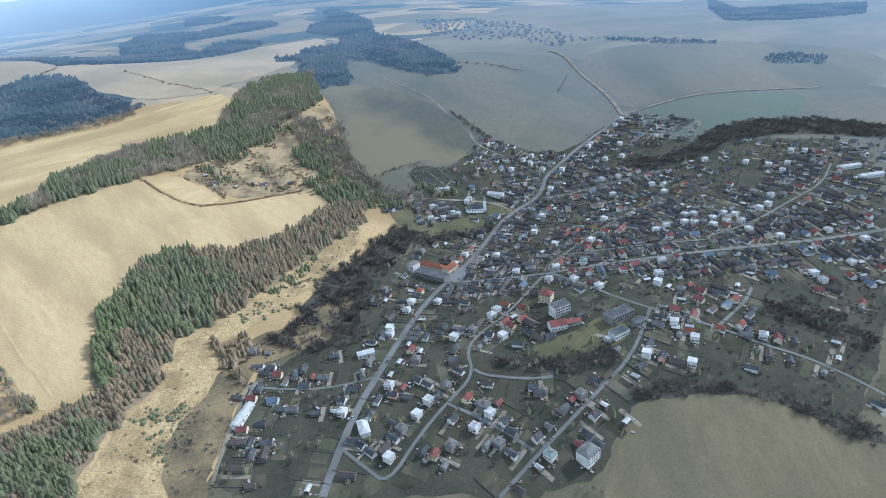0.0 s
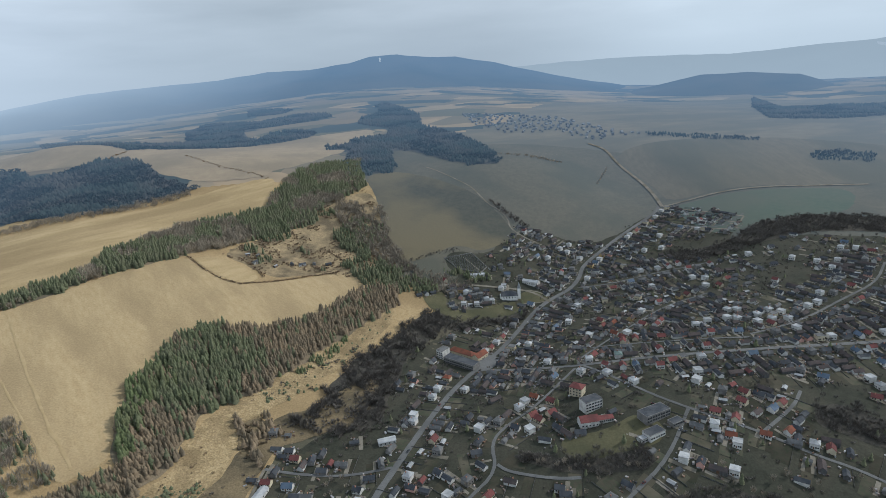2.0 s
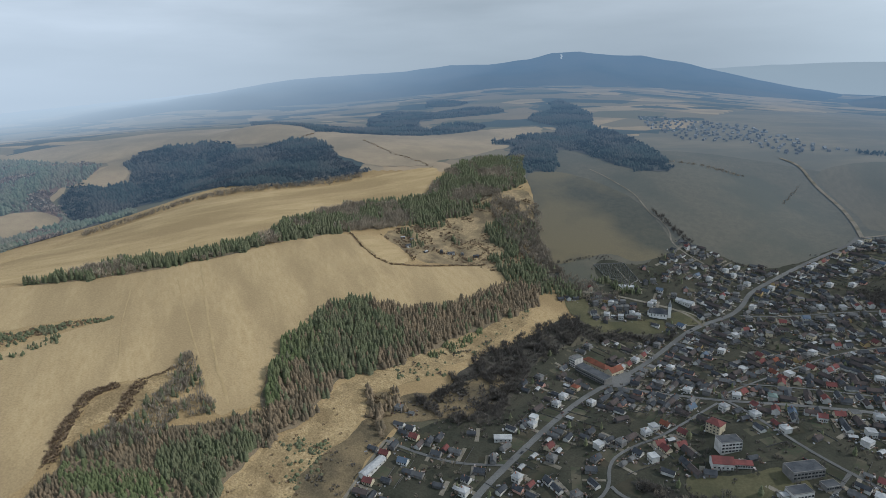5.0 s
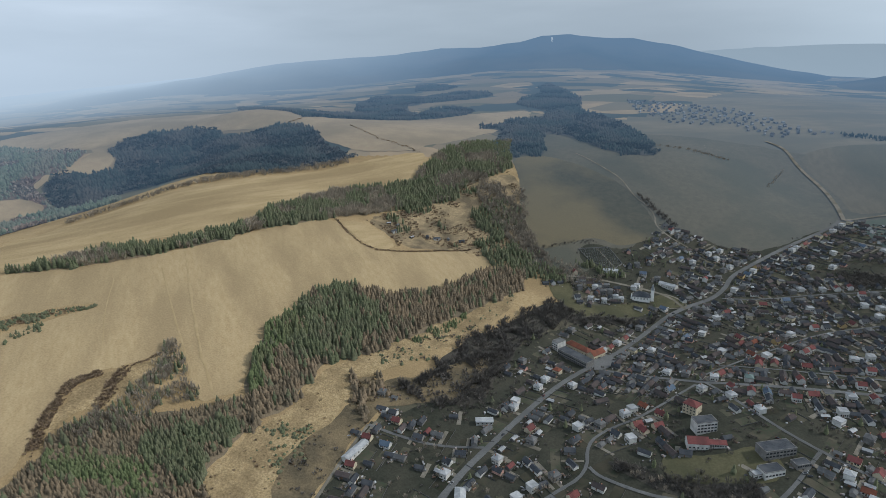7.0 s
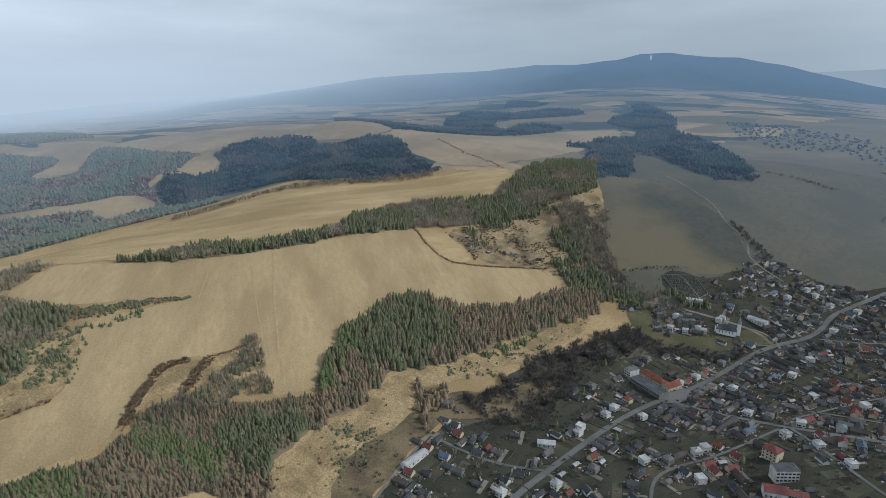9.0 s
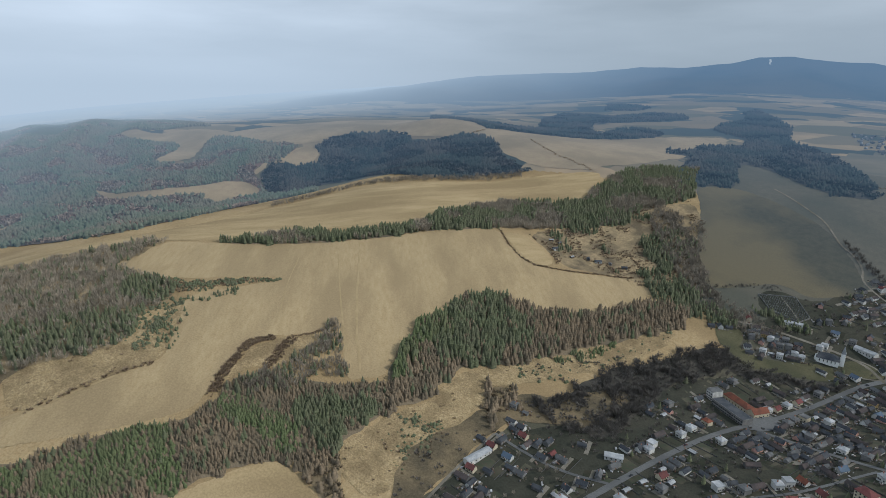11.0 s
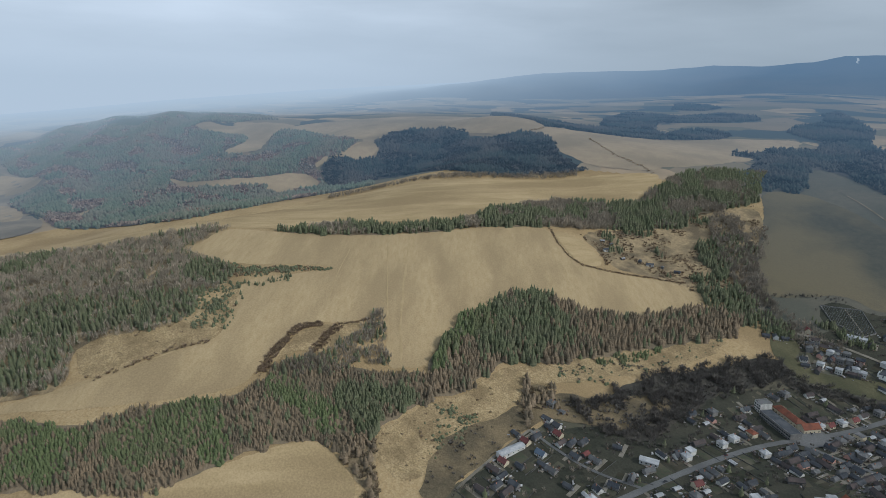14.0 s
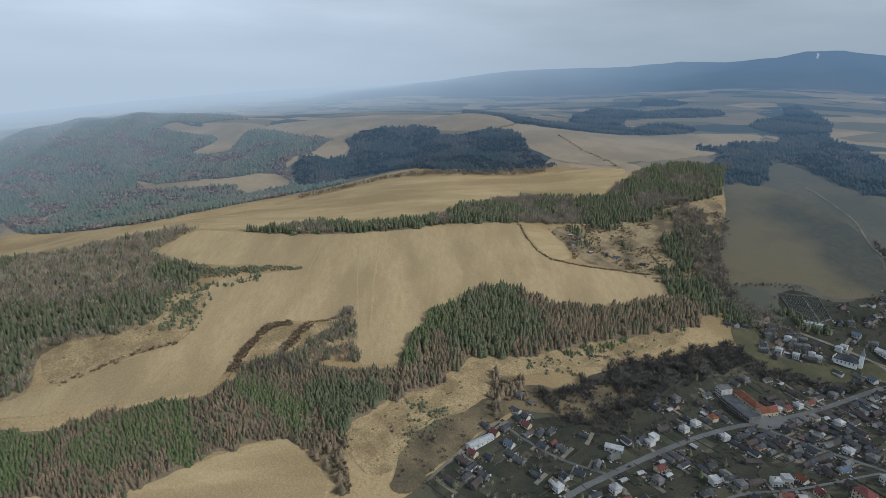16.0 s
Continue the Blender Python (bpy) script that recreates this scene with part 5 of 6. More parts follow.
def shed(n, x, y, turn):
    at = pose(x, y, height(x, y) + 0.3, 0, 0, turn)
    if n in SHEDS:
        return copy_thing(SHEDS[n], at)
    l, w, z, rise, wall, roof = ((9, 5, 2.4, 1.8, "plank", "dark"), (14, 6, 2.8, 2.2, "plank", "brown"), (6, 4.5, 2.3, 1.3, "grey", "grey"), (11, 5.5, 2.6, 2.0, "white", "dark"), (7, 4, 2.2, 1.0, "plank", "pale"), (8, 5, 2.4, 2.0, "plank", "red"))[n]
    SHEDS[n] = make_shed(l, w, z, rise, wall, roof, f"small {'plank' if wall == 'plank' else wall} shed with a {TINT[roof]} roof")
    SHEDS[n].matrix_basis = at
    return SHEDS[n]


taken = []


def free(x, y, r):
    return all((x - a) ** 2 + (y - b) ** 2 > (r + c) ** 2 for a, b, c in taken)


def clear_of_roads(x, y, gap):
    for key, line in STREETS.items():
        for (ax, ay), (bx, by) in zip(line, line[1:]):
            dx, dy = bx - ax, by - ay
            t = max(0, min(1, ((x - ax) * dx + (y - ay) * dy) / (dx * dx + dy * dy + 1e-9)))
            if math.hypot(x - ax - t * dx, y - ay - t * dy) < gap + (3 if key == "main" else 0):
                return False
    return True


woods_all = [*WOODS.values(), *EAST_WOODS.values()]
dice = random.Random(4)
plots, far_homes, far_sheds = [], [], []
COUNT = {"shed": 0}


def street_turn(x, y):
    """The direction of the nearest street, in degrees, and how far off it is."""
    best = (1e9, 0.0)
    for line in STREETS.values():
        for (ax, ay), (bx, by) in zip(line, line[1:]):
            dx, dy = bx - ax, by - ay
            t = max(0, min(1, ((x - ax) * dx + (y - ay) * dy) / (dx * dx + dy * dy + 1e-9)))
            d = math.hypot(x - ax - t * dx, y - ay - t * dy)
            if d < best[0]:
                best = (d, math.degrees(math.atan2(dy, dx)))
    return best


def put_house(n, x, y, turn):
    if y < 735:
        house(n, x, y, turn, True)
    else:
        far_homes.append((n, x, y, turn))


def put_shed(n, x, y, turn):
    COUNT["shed"] += 1
    if y < 560 and COUNT["shed"] < 330:
        shed(n, x, y, turn)
    else:
        far_sheds.append((n, x, y, turn))


# landmarks: flat-roofed school, shop, church, flats, halls
def block(name, label, category, x, y, turn, l, w, z, wall, roof, rows=0, cols=0, parapet=0.5):
    """Flat-roofed block with bands of windows."""
    b = thing(name, label, category, pose(x, y, height(x, y) + 0.3, 0, 0, turn))
    part("wall", box(-l / 2, l / 2, -w / 2, w / 2, -3, z), WALLS[wall], b)
    part("roof", box(-l / 2 + 0.3, l / 2 - 0.3, -w / 2 + 0.3, w / 2 - 0.3, z, z + 0.25), ROOFS[roof], b)
    rim = joined(box(-l / 2 - 0.1, l / 2 + 0.1, -w / 2 - 0.1, -w / 2 + 0.3, z - 0.1, z + parapet), box(-l / 2 - 0.1, l / 2 + 0.1, w / 2 - 0.3, w / 2 + 0.1, z - 0.1, z + parapet), box(-l / 2 - 0.1, -l / 2 + 0.3, -w / 2 + 0.3, w / 2 - 0.3, z - 0.1, z + parapet), box(l / 2 - 0.3, l / 2 + 0.1, -w / 2 + 0.3, w / 2 - 0.3, z - 0.1, z + parapet))
    part("parapet", rim, WALLS["grey"], b)
    for r in range(rows):
        zz = 1.0 + r * 3.1
        for c in range(cols):
            xx = -l / 2 + (c + 0.5) * l / cols
            for sgn in (-1, 1):
                yy = sgn * w / 2
                part("window", box(xx - 0.36 * l / cols, xx + 0.36 * l / cols, yy - 0.06, yy + 0.06, zz, zz + 1.5), M["pane"], b)
    taken.append((x, y, max(l, w) * 0.42))
    return b


def pitched(name, label, category, x, y, turn, l, w, z, rise, wall, roof, style="gable", cols=5, rows=1):
    b = thing(name, label, category, pose(x, y, height(x, y) + 0.3, 0, 0, turn))
    part("wall", gable_walls(l, w, z, rise if style == "gable" else 0.02), WALLS[wall], b)
    part("roof", gable_roof(l, w, z, rise) if style == "gable" else hip_roof(l, w, z, rise), ROOFS[roof], b)
    for r in range(rows):
        for c in range(cols):
            xx = -l / 2 + (c + 0.5) * l / cols
            for sgn in (-1, 1):
                part("window", box(xx - 0.7, xx + 0.7, sgn * w / 2 - 0.05, sgn * w / 2 + 0.05, 1.0 + 3 * r, 2.4 + 3 * r), M["pane"], b)
    taken.append((x, y, max(l, w) * 0.45))
    return b


block("shop", "long grey-roofed flat shop block beside the main road", "shop", -42, 646, -35, 46, 13, 7.5, "grey", "dark", 2, 14)
block("shop_tower", "taller white block at the end of the shop", "shop", -66, 668, -35, 10, 14, 11, "white", "grey", 3, 3)
pitched("restaurant", "long building with an orange-red roof behind the shop", "building", -42, 675, -35, 36, 11, 5, 4, "cream", "orange", "hip", 8)
pitched("restaurant_wing", "short wing with an orange-red roof by the road", "building", -20, 666, 55, 20, 11, 5, 4, "cream", "orange", "gable", 4)
block("school", "big two-storey school with a dark flat roof", "school", 146, 488, 30, 28, 13, 7, "grey", "dark", 2, 9)
block("gym", "white gym with a dark flat roof", "gym", 140, 464, 32, 18, 10, 5, "white", "dark", 1, 6)
block("canteen", "low white annex beside the gym", "annex", 129, 458, 32, 7, 6, 3.5, "white", "pale", 1, 2)
block("garage_row", "row of low dark garages", "garages", 163, 479, 32, 13, 8, 3.0, "grey", "dark", 1, 6)
pitched("apartment_house", "three-storey cream house with a red hipped roof", "apartment house", 83, 534, -30, 13, 11, 9, 3.5, "cream", "red", "hip", 4, 3)
block("apartment_house", "pale green four-storey flats with a flat roof", "apartment house", 92, 507, 28, 19, 11, 10.5, "white", "dark", 3, 6)
pitched("kindergarten", "long white building with a red roof", "kindergarten", 86, 484, 12, 17, 11, 5.5, 4, "white", "red", "gable", 5, 1)
pitched("kindergarten_wing", "low white wing with a red roof", "kindergarten", 102, 487, 12, 14, 7, 3.4, 2, "white", "red", "gable", 7, 1)
pitched("apartment_house", "pale blue three-storey flats with a hipped roof", "apartment house", 85, 344, 40, 15, 12, 9, 2.6, "white", "grey", "hip", 5, 3)
pitched("workshop", "long low hall with a pale metal roof", "hall", -206, 404, 80, 30, 8, 3.6, 1.4, "white", "pale", "gable", 5)
pitched("hall", "white hall with a pale rounded roof", "hall", -97, 387, 108, 18, 9, 4, 2.2, "white", "pale", "hip", 4)
pitched("bungalow", "long low house with a white roof", "house", -106, 485, 20, 17, 8, 3.4, 1.6, "white", "pale", "gable", 4)
pitched("parish_hall", "long white building beside the church square", "hall", 57, 878, -28, 26, 9, 5, 2.4, "white", "pale", "gable", 7)
pitched("warehouse", "long pale warehouse at the village edge", "warehouse", 572, 824, 10, 34, 9, 4.2, 1.2, "white", "pale", "gable", 8)
pitched("warehouse", "long pale warehouse at the village edge", "warehouse", 584, 793, 10, 36, 9, 4.2, 1.2, "white", "pale", "gable", 8)
pitched("mortuary_chapel", "low white building beside the cemetery", "chapel", -27, 886, 8, 22, 8, 4, 1.5, "white", "pale", "gable", 4)

# church: broad dark-roofed nave and a slender white tower with a spire
# white walls raised above the other renders, for the sun falling on them
WALLS["bright_white"] = material("sun_bright_white_wall", (0.74, 0.74, 0.72), (0.8, 0.8, 0.78), None, 0.6)
church = thing("church", "white village church with a dark roof and slender spire", "church", pose(22, 838, height(22, 838) + 0.3, 0, 0, 0))
part("nave", gable_walls(24, 15, 5.5, 5), WALLS["bright_white"], church)
part("roof", hip_roof(25, 16, 5.5, 6), ROOFS["dark"], church)
part("apse", joined(*[box(-14.5 + k, -12 + k, -5 + k, 5 - k, -2, 5) for k in (0, 1)]), WALLS["bright_white"], church)
tower = part("tower", box(12.5, 17, -2.2, 2.2, -2, 15), WALLS["bright_white"], church)
part("spire", ([(12.2, -2.5, 15), (17.3, -2.5, 15), (17.3, 2.5, 15), (12.2, 2.5, 15), (14.75, 0, 25)], [(0, 1, 4), (1, 2, 4), (2, 3, 4), (3, 0, 4), (3, 2, 1, 0)]), ROOFS["pale"], tower)
part("cross", joined(box(14.68, 14.82, -0.07, 0.07, 24.6, 27), box(14.68, 14.82, -0.6, 0.6, 25.9, 26.1)), M["pane"], tower)
for k in range(5):
    for sgn in (-1, 1):
        part("window", box(-9 + k * 4.2, -7.9 + k * 4.2, sgn * 7.5 - 0.06, sgn * 7.5 + 0.06, 1.5, 4.4), M["pane"], church)
taken.append((22, 838, 16))
taken.append((50, 840, 13))
draped("church_green", [(40, 822), (66, 826), (84, 838), (70, 856), (44, 856), (36, 840)], M["lawn"], 0.7, "small lawn with paths beside the church", "lawn", 8, 2)
ribbon("path", [(36, 858), (66, 858), (88, 836), (66, 824), (40, 822)], 2.2, M["gravel"], 0.95, "pale path round the church lawn", "path")
draped("square", [(-14, 619), (12, 656), (-17, 683), (-38, 634)], M["asphalt"], 0.75, "worn asphalt square at the road junction", "square", 8, 1)
taken.append((-12, 652, 10))

# cemetery: walls, path and rows of graves
CEMETERY = [(-82, 926), (-38, 952), (-12, 914), (-22, 896), (-60, 900)]
draped("cemetery_ground", CEMETERY, M["village"], 0.6, "ground between graves in the darkened village grass", "cemetery", 8, 0)
grave_v, grave_f = [], []
for gx0, gy0 in scatter(CEMETERY, 2.7, np.random.default_rng(3), 0.2, 0):
    z0 = height(gx0, gy0) + 0.6
    for b in (box(gx0 - 0.55, gx0 + 0.55, gy0 - 1.0, gy0 + 1.0, z0 - 0.3, z0 + 0.35), box(gx0 - 0.5, gx0 + 0.5, gy0 + 0.85, gy0 + 1.05, z0 + 0.3, z0 + 1.4)):
        grave_f += [tuple(i + len(grave_v) for i in q) for q in b[1]]
        grave_v += b[0]
tagged(new("graves", mesh("graves", grave_v, grave_f, M["stone"])), "dense rows of pale and dark gravestones", "graves", kind="stuff")
for a, b in zip(CEMETERY, CEMETERY[1:] + CEMETERY[:1]):
    ln, mx, my = math.hypot(b[0] - a[0], b[1] - a[1]), (a[0] + b[0]) / 2, (a[1] + b[1]) / 2
    wall_v = []
    ux, uy = (b[0] - a[0]) / ln, (b[1] - a[1]) / ln
    n = int(ln / 6) + 1
    for k in range(n + 1):
        qx, qy = a[0] + (b[0] - a[0]) * k / n, a[1] + (b[1] - a[1]) * k / n
        z0 = height(qx, qy)
        wall_v += [(qx - uy * 0.2, qy + ux * 0.2, z0 - 0.5), (qx + uy * 0.2, qy - ux * 0.2, z0 - 0.5), (qx + uy * 0.2, qy - ux * 0.2, z0 + 2.0), (qx - uy * 0.2, qy + ux * 0.2, z0 + 2.0)]
    wall_f = [(4 * k + s, 4 * k + (s + 1) % 4, 4 * k + 4 + (s + 1) % 4, 4 * k + 4 + s) for k in range(n) for s in range(4)]
    tagged(new("cemetery_wall", mesh("cemetery_wall", wall_v, wall_f, WALLS["grey"])), "low grey cemetery wall", "wall", kind="structure")
ribbon("path", [(-55, 940), (-38, 920), (-22, 899)], 2.0, M["gravel"], 0.9, "pale path through the cemetery", "path", 0)
taken.append((-45, 918, 30))

# houses that stand out, then the rest along the streets
for spots, kinds in (([(-64, 802), (-65, 825), (-52, 824), (-44, 836), (-50, 851), (-46, 806), (-28, 846), (-13, 825), (-13, 847), (10, 857), (-65, 847), (-103, 818), (-31, 830)], (0, 4, 13, 2, 5, 9, 4, 2, 13, 2, 5, 0, 4)),
                     ([(-219, 487), (-196, 465), (-188, 456), (-179, 448), (-172, 456), (-165, 465), (-159, 443), (-143, 452), (-201, 437), (-204, 424), (-184, 422), (-202, 388), (-178, 375), (-188, 363), (-165, 412), (-113, 434), (-121, 421), (-118, 406), (-84, 515), (-85, 526), (-91, 512), (-100, 473), (-106, 453), (-57, 510)], (4, 0, 3, 5, 1, 1, 1, 12, 1, 3, 10, 3, 1, 1, 12, 1, 0, 2, 2, 9, 0, 12, 12, 12)),
                     ([(-60, 483), (-54, 465), (-78, 434), (-74, 422), (-51, 437), (-48, 431), (-41, 410), (-25, 425), (-32, 419), (-7, 408), (-51, 396), (-64, 383), (-20, 388), (-22, 362), (-16, 493), (-16, 474), (-18, 458), (-36, 356), (-105, 375), (-97, 370), (-73, 356), (19, 488), (32, 482), (36, 505)], (3, 4, 2, 13, 0, 12, 9, 4, 15, 3, 9, 4, 0, 4, 9, 1, 1, 3, 1, 0, 9, 0, 9, 3)),
                     ([(54, 505), (58, 481), (77, 471), (12, 421), (3, 400), (8, 396), (12, 389), (24, 396), (56, 405), (52, 411), (107, 412), (91, 399), (74, 387), (80, 388), (98, 379), (23, 380), (28, 370), (48, 363), (57, 368), (-2, 377), (8, 361), (17, 360), (89, 362), (56, 347)], (3, 1, 1, 5, 3, 4, 9, 4, 1, 0, 1, 4, 1, 8, 0, 0, 1, 0, 1, 2, 12, 4, 1, 11)),
                     ([(158, 437), (171, 434), (195, 426), (196, 476), (206, 464), (-56, 605), (-65, 581), (-69, 562), (-24, 586), (-3, 579), (3, 500), (24, 521), (30, 530), (40, 538), (56, 525), (60, 503), (42, 497), (-27, 515), (-60, 502), (-56, 480), (32, 639), (25, 590), (50, 572), (120, 581)], (9, 13, 9, 2, 15, 7, 2, 2, 1, 13, 4, 2, 9, 15, 3, 3, 3, 1, 12, 3, 4, 12, 12, 8)),
                     ([(136, 574), (150, 575), (173, 569), (140, 542), (155, 724), (81, 741), (119, 688), (141, 614), (137, 603), (118, 564), (61, 644), (33, 707), (112, 616), (151, 646), (166, 650), (207, 556), (201, 540), (220, 524), (240, 524), (233, 510), (253, 521), (269, 511), (257, 502), (240, 495)], (8, 10, 8, 2, 15, 10, 9, 12, 11, 2, 12, 12, 3, 3, 3, 9, 9, 4, 3, 3, 1, 3, 10, 5)),
                     ([(203, 494), (218, 486), (196, 476), (180, 474), (259, 474), (237, 468), (274, 460), (286, 457), (258, 461), (208, 455), (338, 575), (330, 558), (312, 566), (302, 579), (392, 612), (407, 591), (430, 582), (456, 570), (414, 556), (426, 542), (379, 548), (376, 560), (397, 509), (365, 530)], (3, 3, 4, 12, 15, 15, 2, 3, 12, 9, 5, 10, 4, 1, 10, 10, 2, 3, 15, 10, 2, 9, 3, 3)),
                     ([(115, 685), (80, 737), (243, 675), (260, 685), (270, 682), (295, 716), (306, 715), (285, 690), (296, 687), (306, 685), (323, 697), (315, 676), (342, 710), (335, 684), (354, 703), (354, 685), (374, 706), (442, 867), (468, 849), (522, 890), (541, 886), (477, 826)], (9, 10, 2, 9, 2, 2, 2, 9, 2, 4, 2, 9, 2, 2, 9, 2, 4, 2, 9, 2, 9, 2)),
                     ([(-41, 802), (-27, 810), (-61, 824), (-52, 840), (-39, 831), (-22, 835), (-5, 823), (14, 863), (284, 979), (132, 1006), (115, 991), (126, 980), (34, 961), (91, 958), (147, 891), (232, 836), (187, 700), (142, 742), (148, 680), (268, 787)], (2, 9, 0, 6, 13, 4, 2, 9, 2, 2, 2, 2, 5, 2, 9, 9, 3, 3, 15, 3))):
    for (x, y), n in zip(spots, kinds):
        if free(x, y, 2.2):
            taken.append((x, y, 4.6))
            turn = street_turn(x, y)[1] + dice.choice((0, 90)) + dice.uniform(-4, 4)
            put_house(n, x, y, turn)
            # a yard with a shed or two behind the house
            for _ in range(dice.choice((0, 1, 1, 2))):
                side, far = radians(turn + dice.choice((0, 90, 180, 270))), dice.uniform(9, 14)
                u, v = x + far * math.cos(side), y + far * math.sin(side)
                if free(u, v, 2.6) and clear_of_roads(u, v, 5):
                    taken.append((u, v, 3.2))
                    put_shed(dice.choice((0, 0, 1, 2, 3, 4, 5)), u, v, turn + dice.choice((0, 90)))
            plots.append((x + dice.uniform(-12, 12), y + dice.uniform(-12, 12), turn, 7 + dice.random() * 9, 14 + dice.random() * 14))

ODDS = [0, 0, 0, 0, 1, 1, 1, 1, 1, 12, 12, 12, 12, 5, 5, 5, 5, 5, 4, 4, 4, 13, 13, 6, 2, 9, 3, 8, 14, 10]
WEST_END = [(-280, 423), (-141, 680), (-96, 576), (-112, 448), (-120, 395), (-193, 331)]
sparse = random.Random(4)
OPEN = [(-110, 700, 45), (118, 448, 20), (118, 470, 16), (180, 520, 22), (40, 850, 30), (-150, 560, 30), (-165, 400, 22), (-150, 350, 20), (320, 520, 40), (60, 330, 0), (420, 600, 30), (480, 720, 35), (350, 980, 45), (-120, 480, 14)]
for key, line in STREETS.items():
    if key in ("third", "church"):
        continue
    for (ax, ay), (bx, by) in zip(line, line[1:]):
        length = math.hypot(bx - ax, by - ay)
        dx, dy = (bx - ax) / length, (by - ay) / length
        turn = math.degrees(math.atan2(dy, dx))
        for sgn in (-1, 1):
            s = 4 + dice.random() * 6
            while s < length:
                back = 11 + dice.random() * 4
                x, y = ax + dx * s - dy * back * sgn, ay + dy * s + dx * back * sgn
                s += 12 + dice.random() * 8
                if y > 1190 or not inside(VILLAGE, x, y) or any(inside(w, x, y) for w in woods_all):
                    continue
                if not clear_of_roads(x, y, 8) or not free(x, y, 5):
                    continue
                if any(math.hypot(x - a, y - b) < c * 0.6 for a, b, c in OPEN) or (inside(WEST_END, x, y) and sparse.random() < 0.5):
                    continue
                if y < 570 and x < 420:
                    # only sheds and gardens fill the gaps between the known houses here
                    if dice.random() < 0.3:
                        taken.append((x, y, 3.4))
                        put_shed(dice.choice((0, 0, 1, 2, 3, 4)), x, y, turn + 90 * (dice.random() < 0.5) + dice.uniform(-3, 3))
                    plots.append((x, y, turn, 7 + dice.random() * 8, 14 + dice.random() * 12))
                    continue
                taken.append((x, y, 5.2))
                side = 180 if sgn > 0 else 0
                put_house(dice.choice(ODDS), x, y, turn + (90 if dice.random() < 0.55 else 0) + side + dice.uniform(-4, 4))
                # a row of sheds and barns runs back from the house, with a garden strip beside it
                lean = dice.uniform(-2, 2)
                for depth in (12, 22, 33):
                    u, v = x - dy * depth * sgn + dx * lean, y + dx * depth * sgn + dy * lean
                    if dice.random() < (0.4 if inside(WEST_END, u, v) else 0.75) and clear_of_roads(u, v, 7) and free(u, v, 3.2) and inside(VILLAGE, u, v) and not any(inside(w, u, v) for w in woods_all):
                        taken.append((u, v, 3.4))
                        put_shed(dice.choice((0, 0, 0, 1, 1, 1, 2, 3, 3, 4, 5)), u, v, turn + 90 * (dice.random() < 0.75) + dice.uniform(-3, 3))
                for k in (0, 1):
                    q = 30 + 13 * k
                    plots.append((x - dy * q * sgn + dx * 5 * (k + 0.5), y + dx * q * sgn + dy * 5 * (k + 0.5), turn, 7 + dice.random() * 8, 16 + dice.random() * 14))
# the blocks between the streets
frng = np.random.default_rng(21)
for x, y in scatter(VILLAGE, 15, frng, 0.35):
    if any(math.hypot(x - a, y - b) < c for a, b, c in OPEN) or any(inside(w, x, y) for w in woods_all):
        continue
    crowd = 0.12 if y < 570 and x < 420 else 0.5 if y < 600 else (0.85 if x > 20 else 0.4)
    if frng.random() > crowd or not free(x, y, 4.5) or not clear_of_roads(x, y, 8):
        continue
    off, turn = street_turn(x, y)
    if off > 110 or (off > 60 and frng.random() > 0.45):
        continue
    taken.append((x, y, 4.6))
    turn += 90 * (frng.random() < 0.5) + frng.uniform(-5, 5)
    if frng.random() < (0 if y < 570 else 0.25 if y < 600 else 0.62):
        put_house(ODDS[int(frng.integers(len(ODDS)))], x, y, turn)
    else:
        put_shed(int(frng.integers(6)), x, y, turn)
    plots.append((x + 6, y + 5, turn, 8, 14))


def joined_buildings(name, label, jobs):
    """The farther buildings of the village, too small to pick apart, as one mesh."""
    mats = [*WALLS.values(), *ROOFS.values(), M["pane"]]
    slot = {m.name: k for k, m in enumerate(mats)}
    vs, fs, ms = [], [], []
    for geo, mat, x, y, z, turn in jobs:
        c, s = math.cos(radians(turn)), math.sin(radians(turn))
        n = len(vs)
        vs += [(a * c - b * s + x, a * s + b * c + y, h + z) for a, b, h in geo[0]]
        fs += [tuple(i + n for i in q) for q in geo[1]]
        ms += [slot[mat.name]] * len(geo[1])
    return tagged(new(name, mesh(name, vs, fs, mats, ms)), label, "houses", kind="stuff")


jobs = []
for n, x, y, turn in far_homes:
    style, l, w, z, rise, wall, roof = HOUSES[n]
    zz = height(x, y) + 0.35
    jobs.append((gable_walls(l, w, z, rise if style == "gable" else 0.02), WALLS[wall], x, y, zz, turn))
    top = box(-l / 2 - 0.3, l / 2 + 0.3, -w / 2 - 0.3, w / 2 + 0.3, z, z + 0.4) if style == "flat" else (gable_roof(l, w, z, rise) if style == "gable" else hip_roof(l, w, z, rise))
    jobs.append((top, ROOFS[roof], x, y, zz, turn))
    for k in (-0.3, 0.0, 0.3):
        for sgn in (-1, 1):
            jobs.append((box(k * l - 0.6, k * l + 0.6, sgn * w / 2 - 0.05, sgn * w / 2 + 0.05, 0.9, 2.3), M["pane"], x, y, zz, turn))
joined_buildings("far_village_houses", "crowded village houses with grey, red and pale roofs", jobs)
SHED_FORMS = ((9, 5, 2.4, 1.8, "plank", "dark"), (14, 6, 2.8, 2.2, "plank", "brown"), (6, 4.5, 2.3, 1.3, "grey", "grey"), (11, 5.5, 2.6, 2.0, "white", "dark"), (7, 4, 2.2, 1.0, "plank", "pale"), (8, 5, 2.4, 2.0, "plank", "brown"))
jobs = []
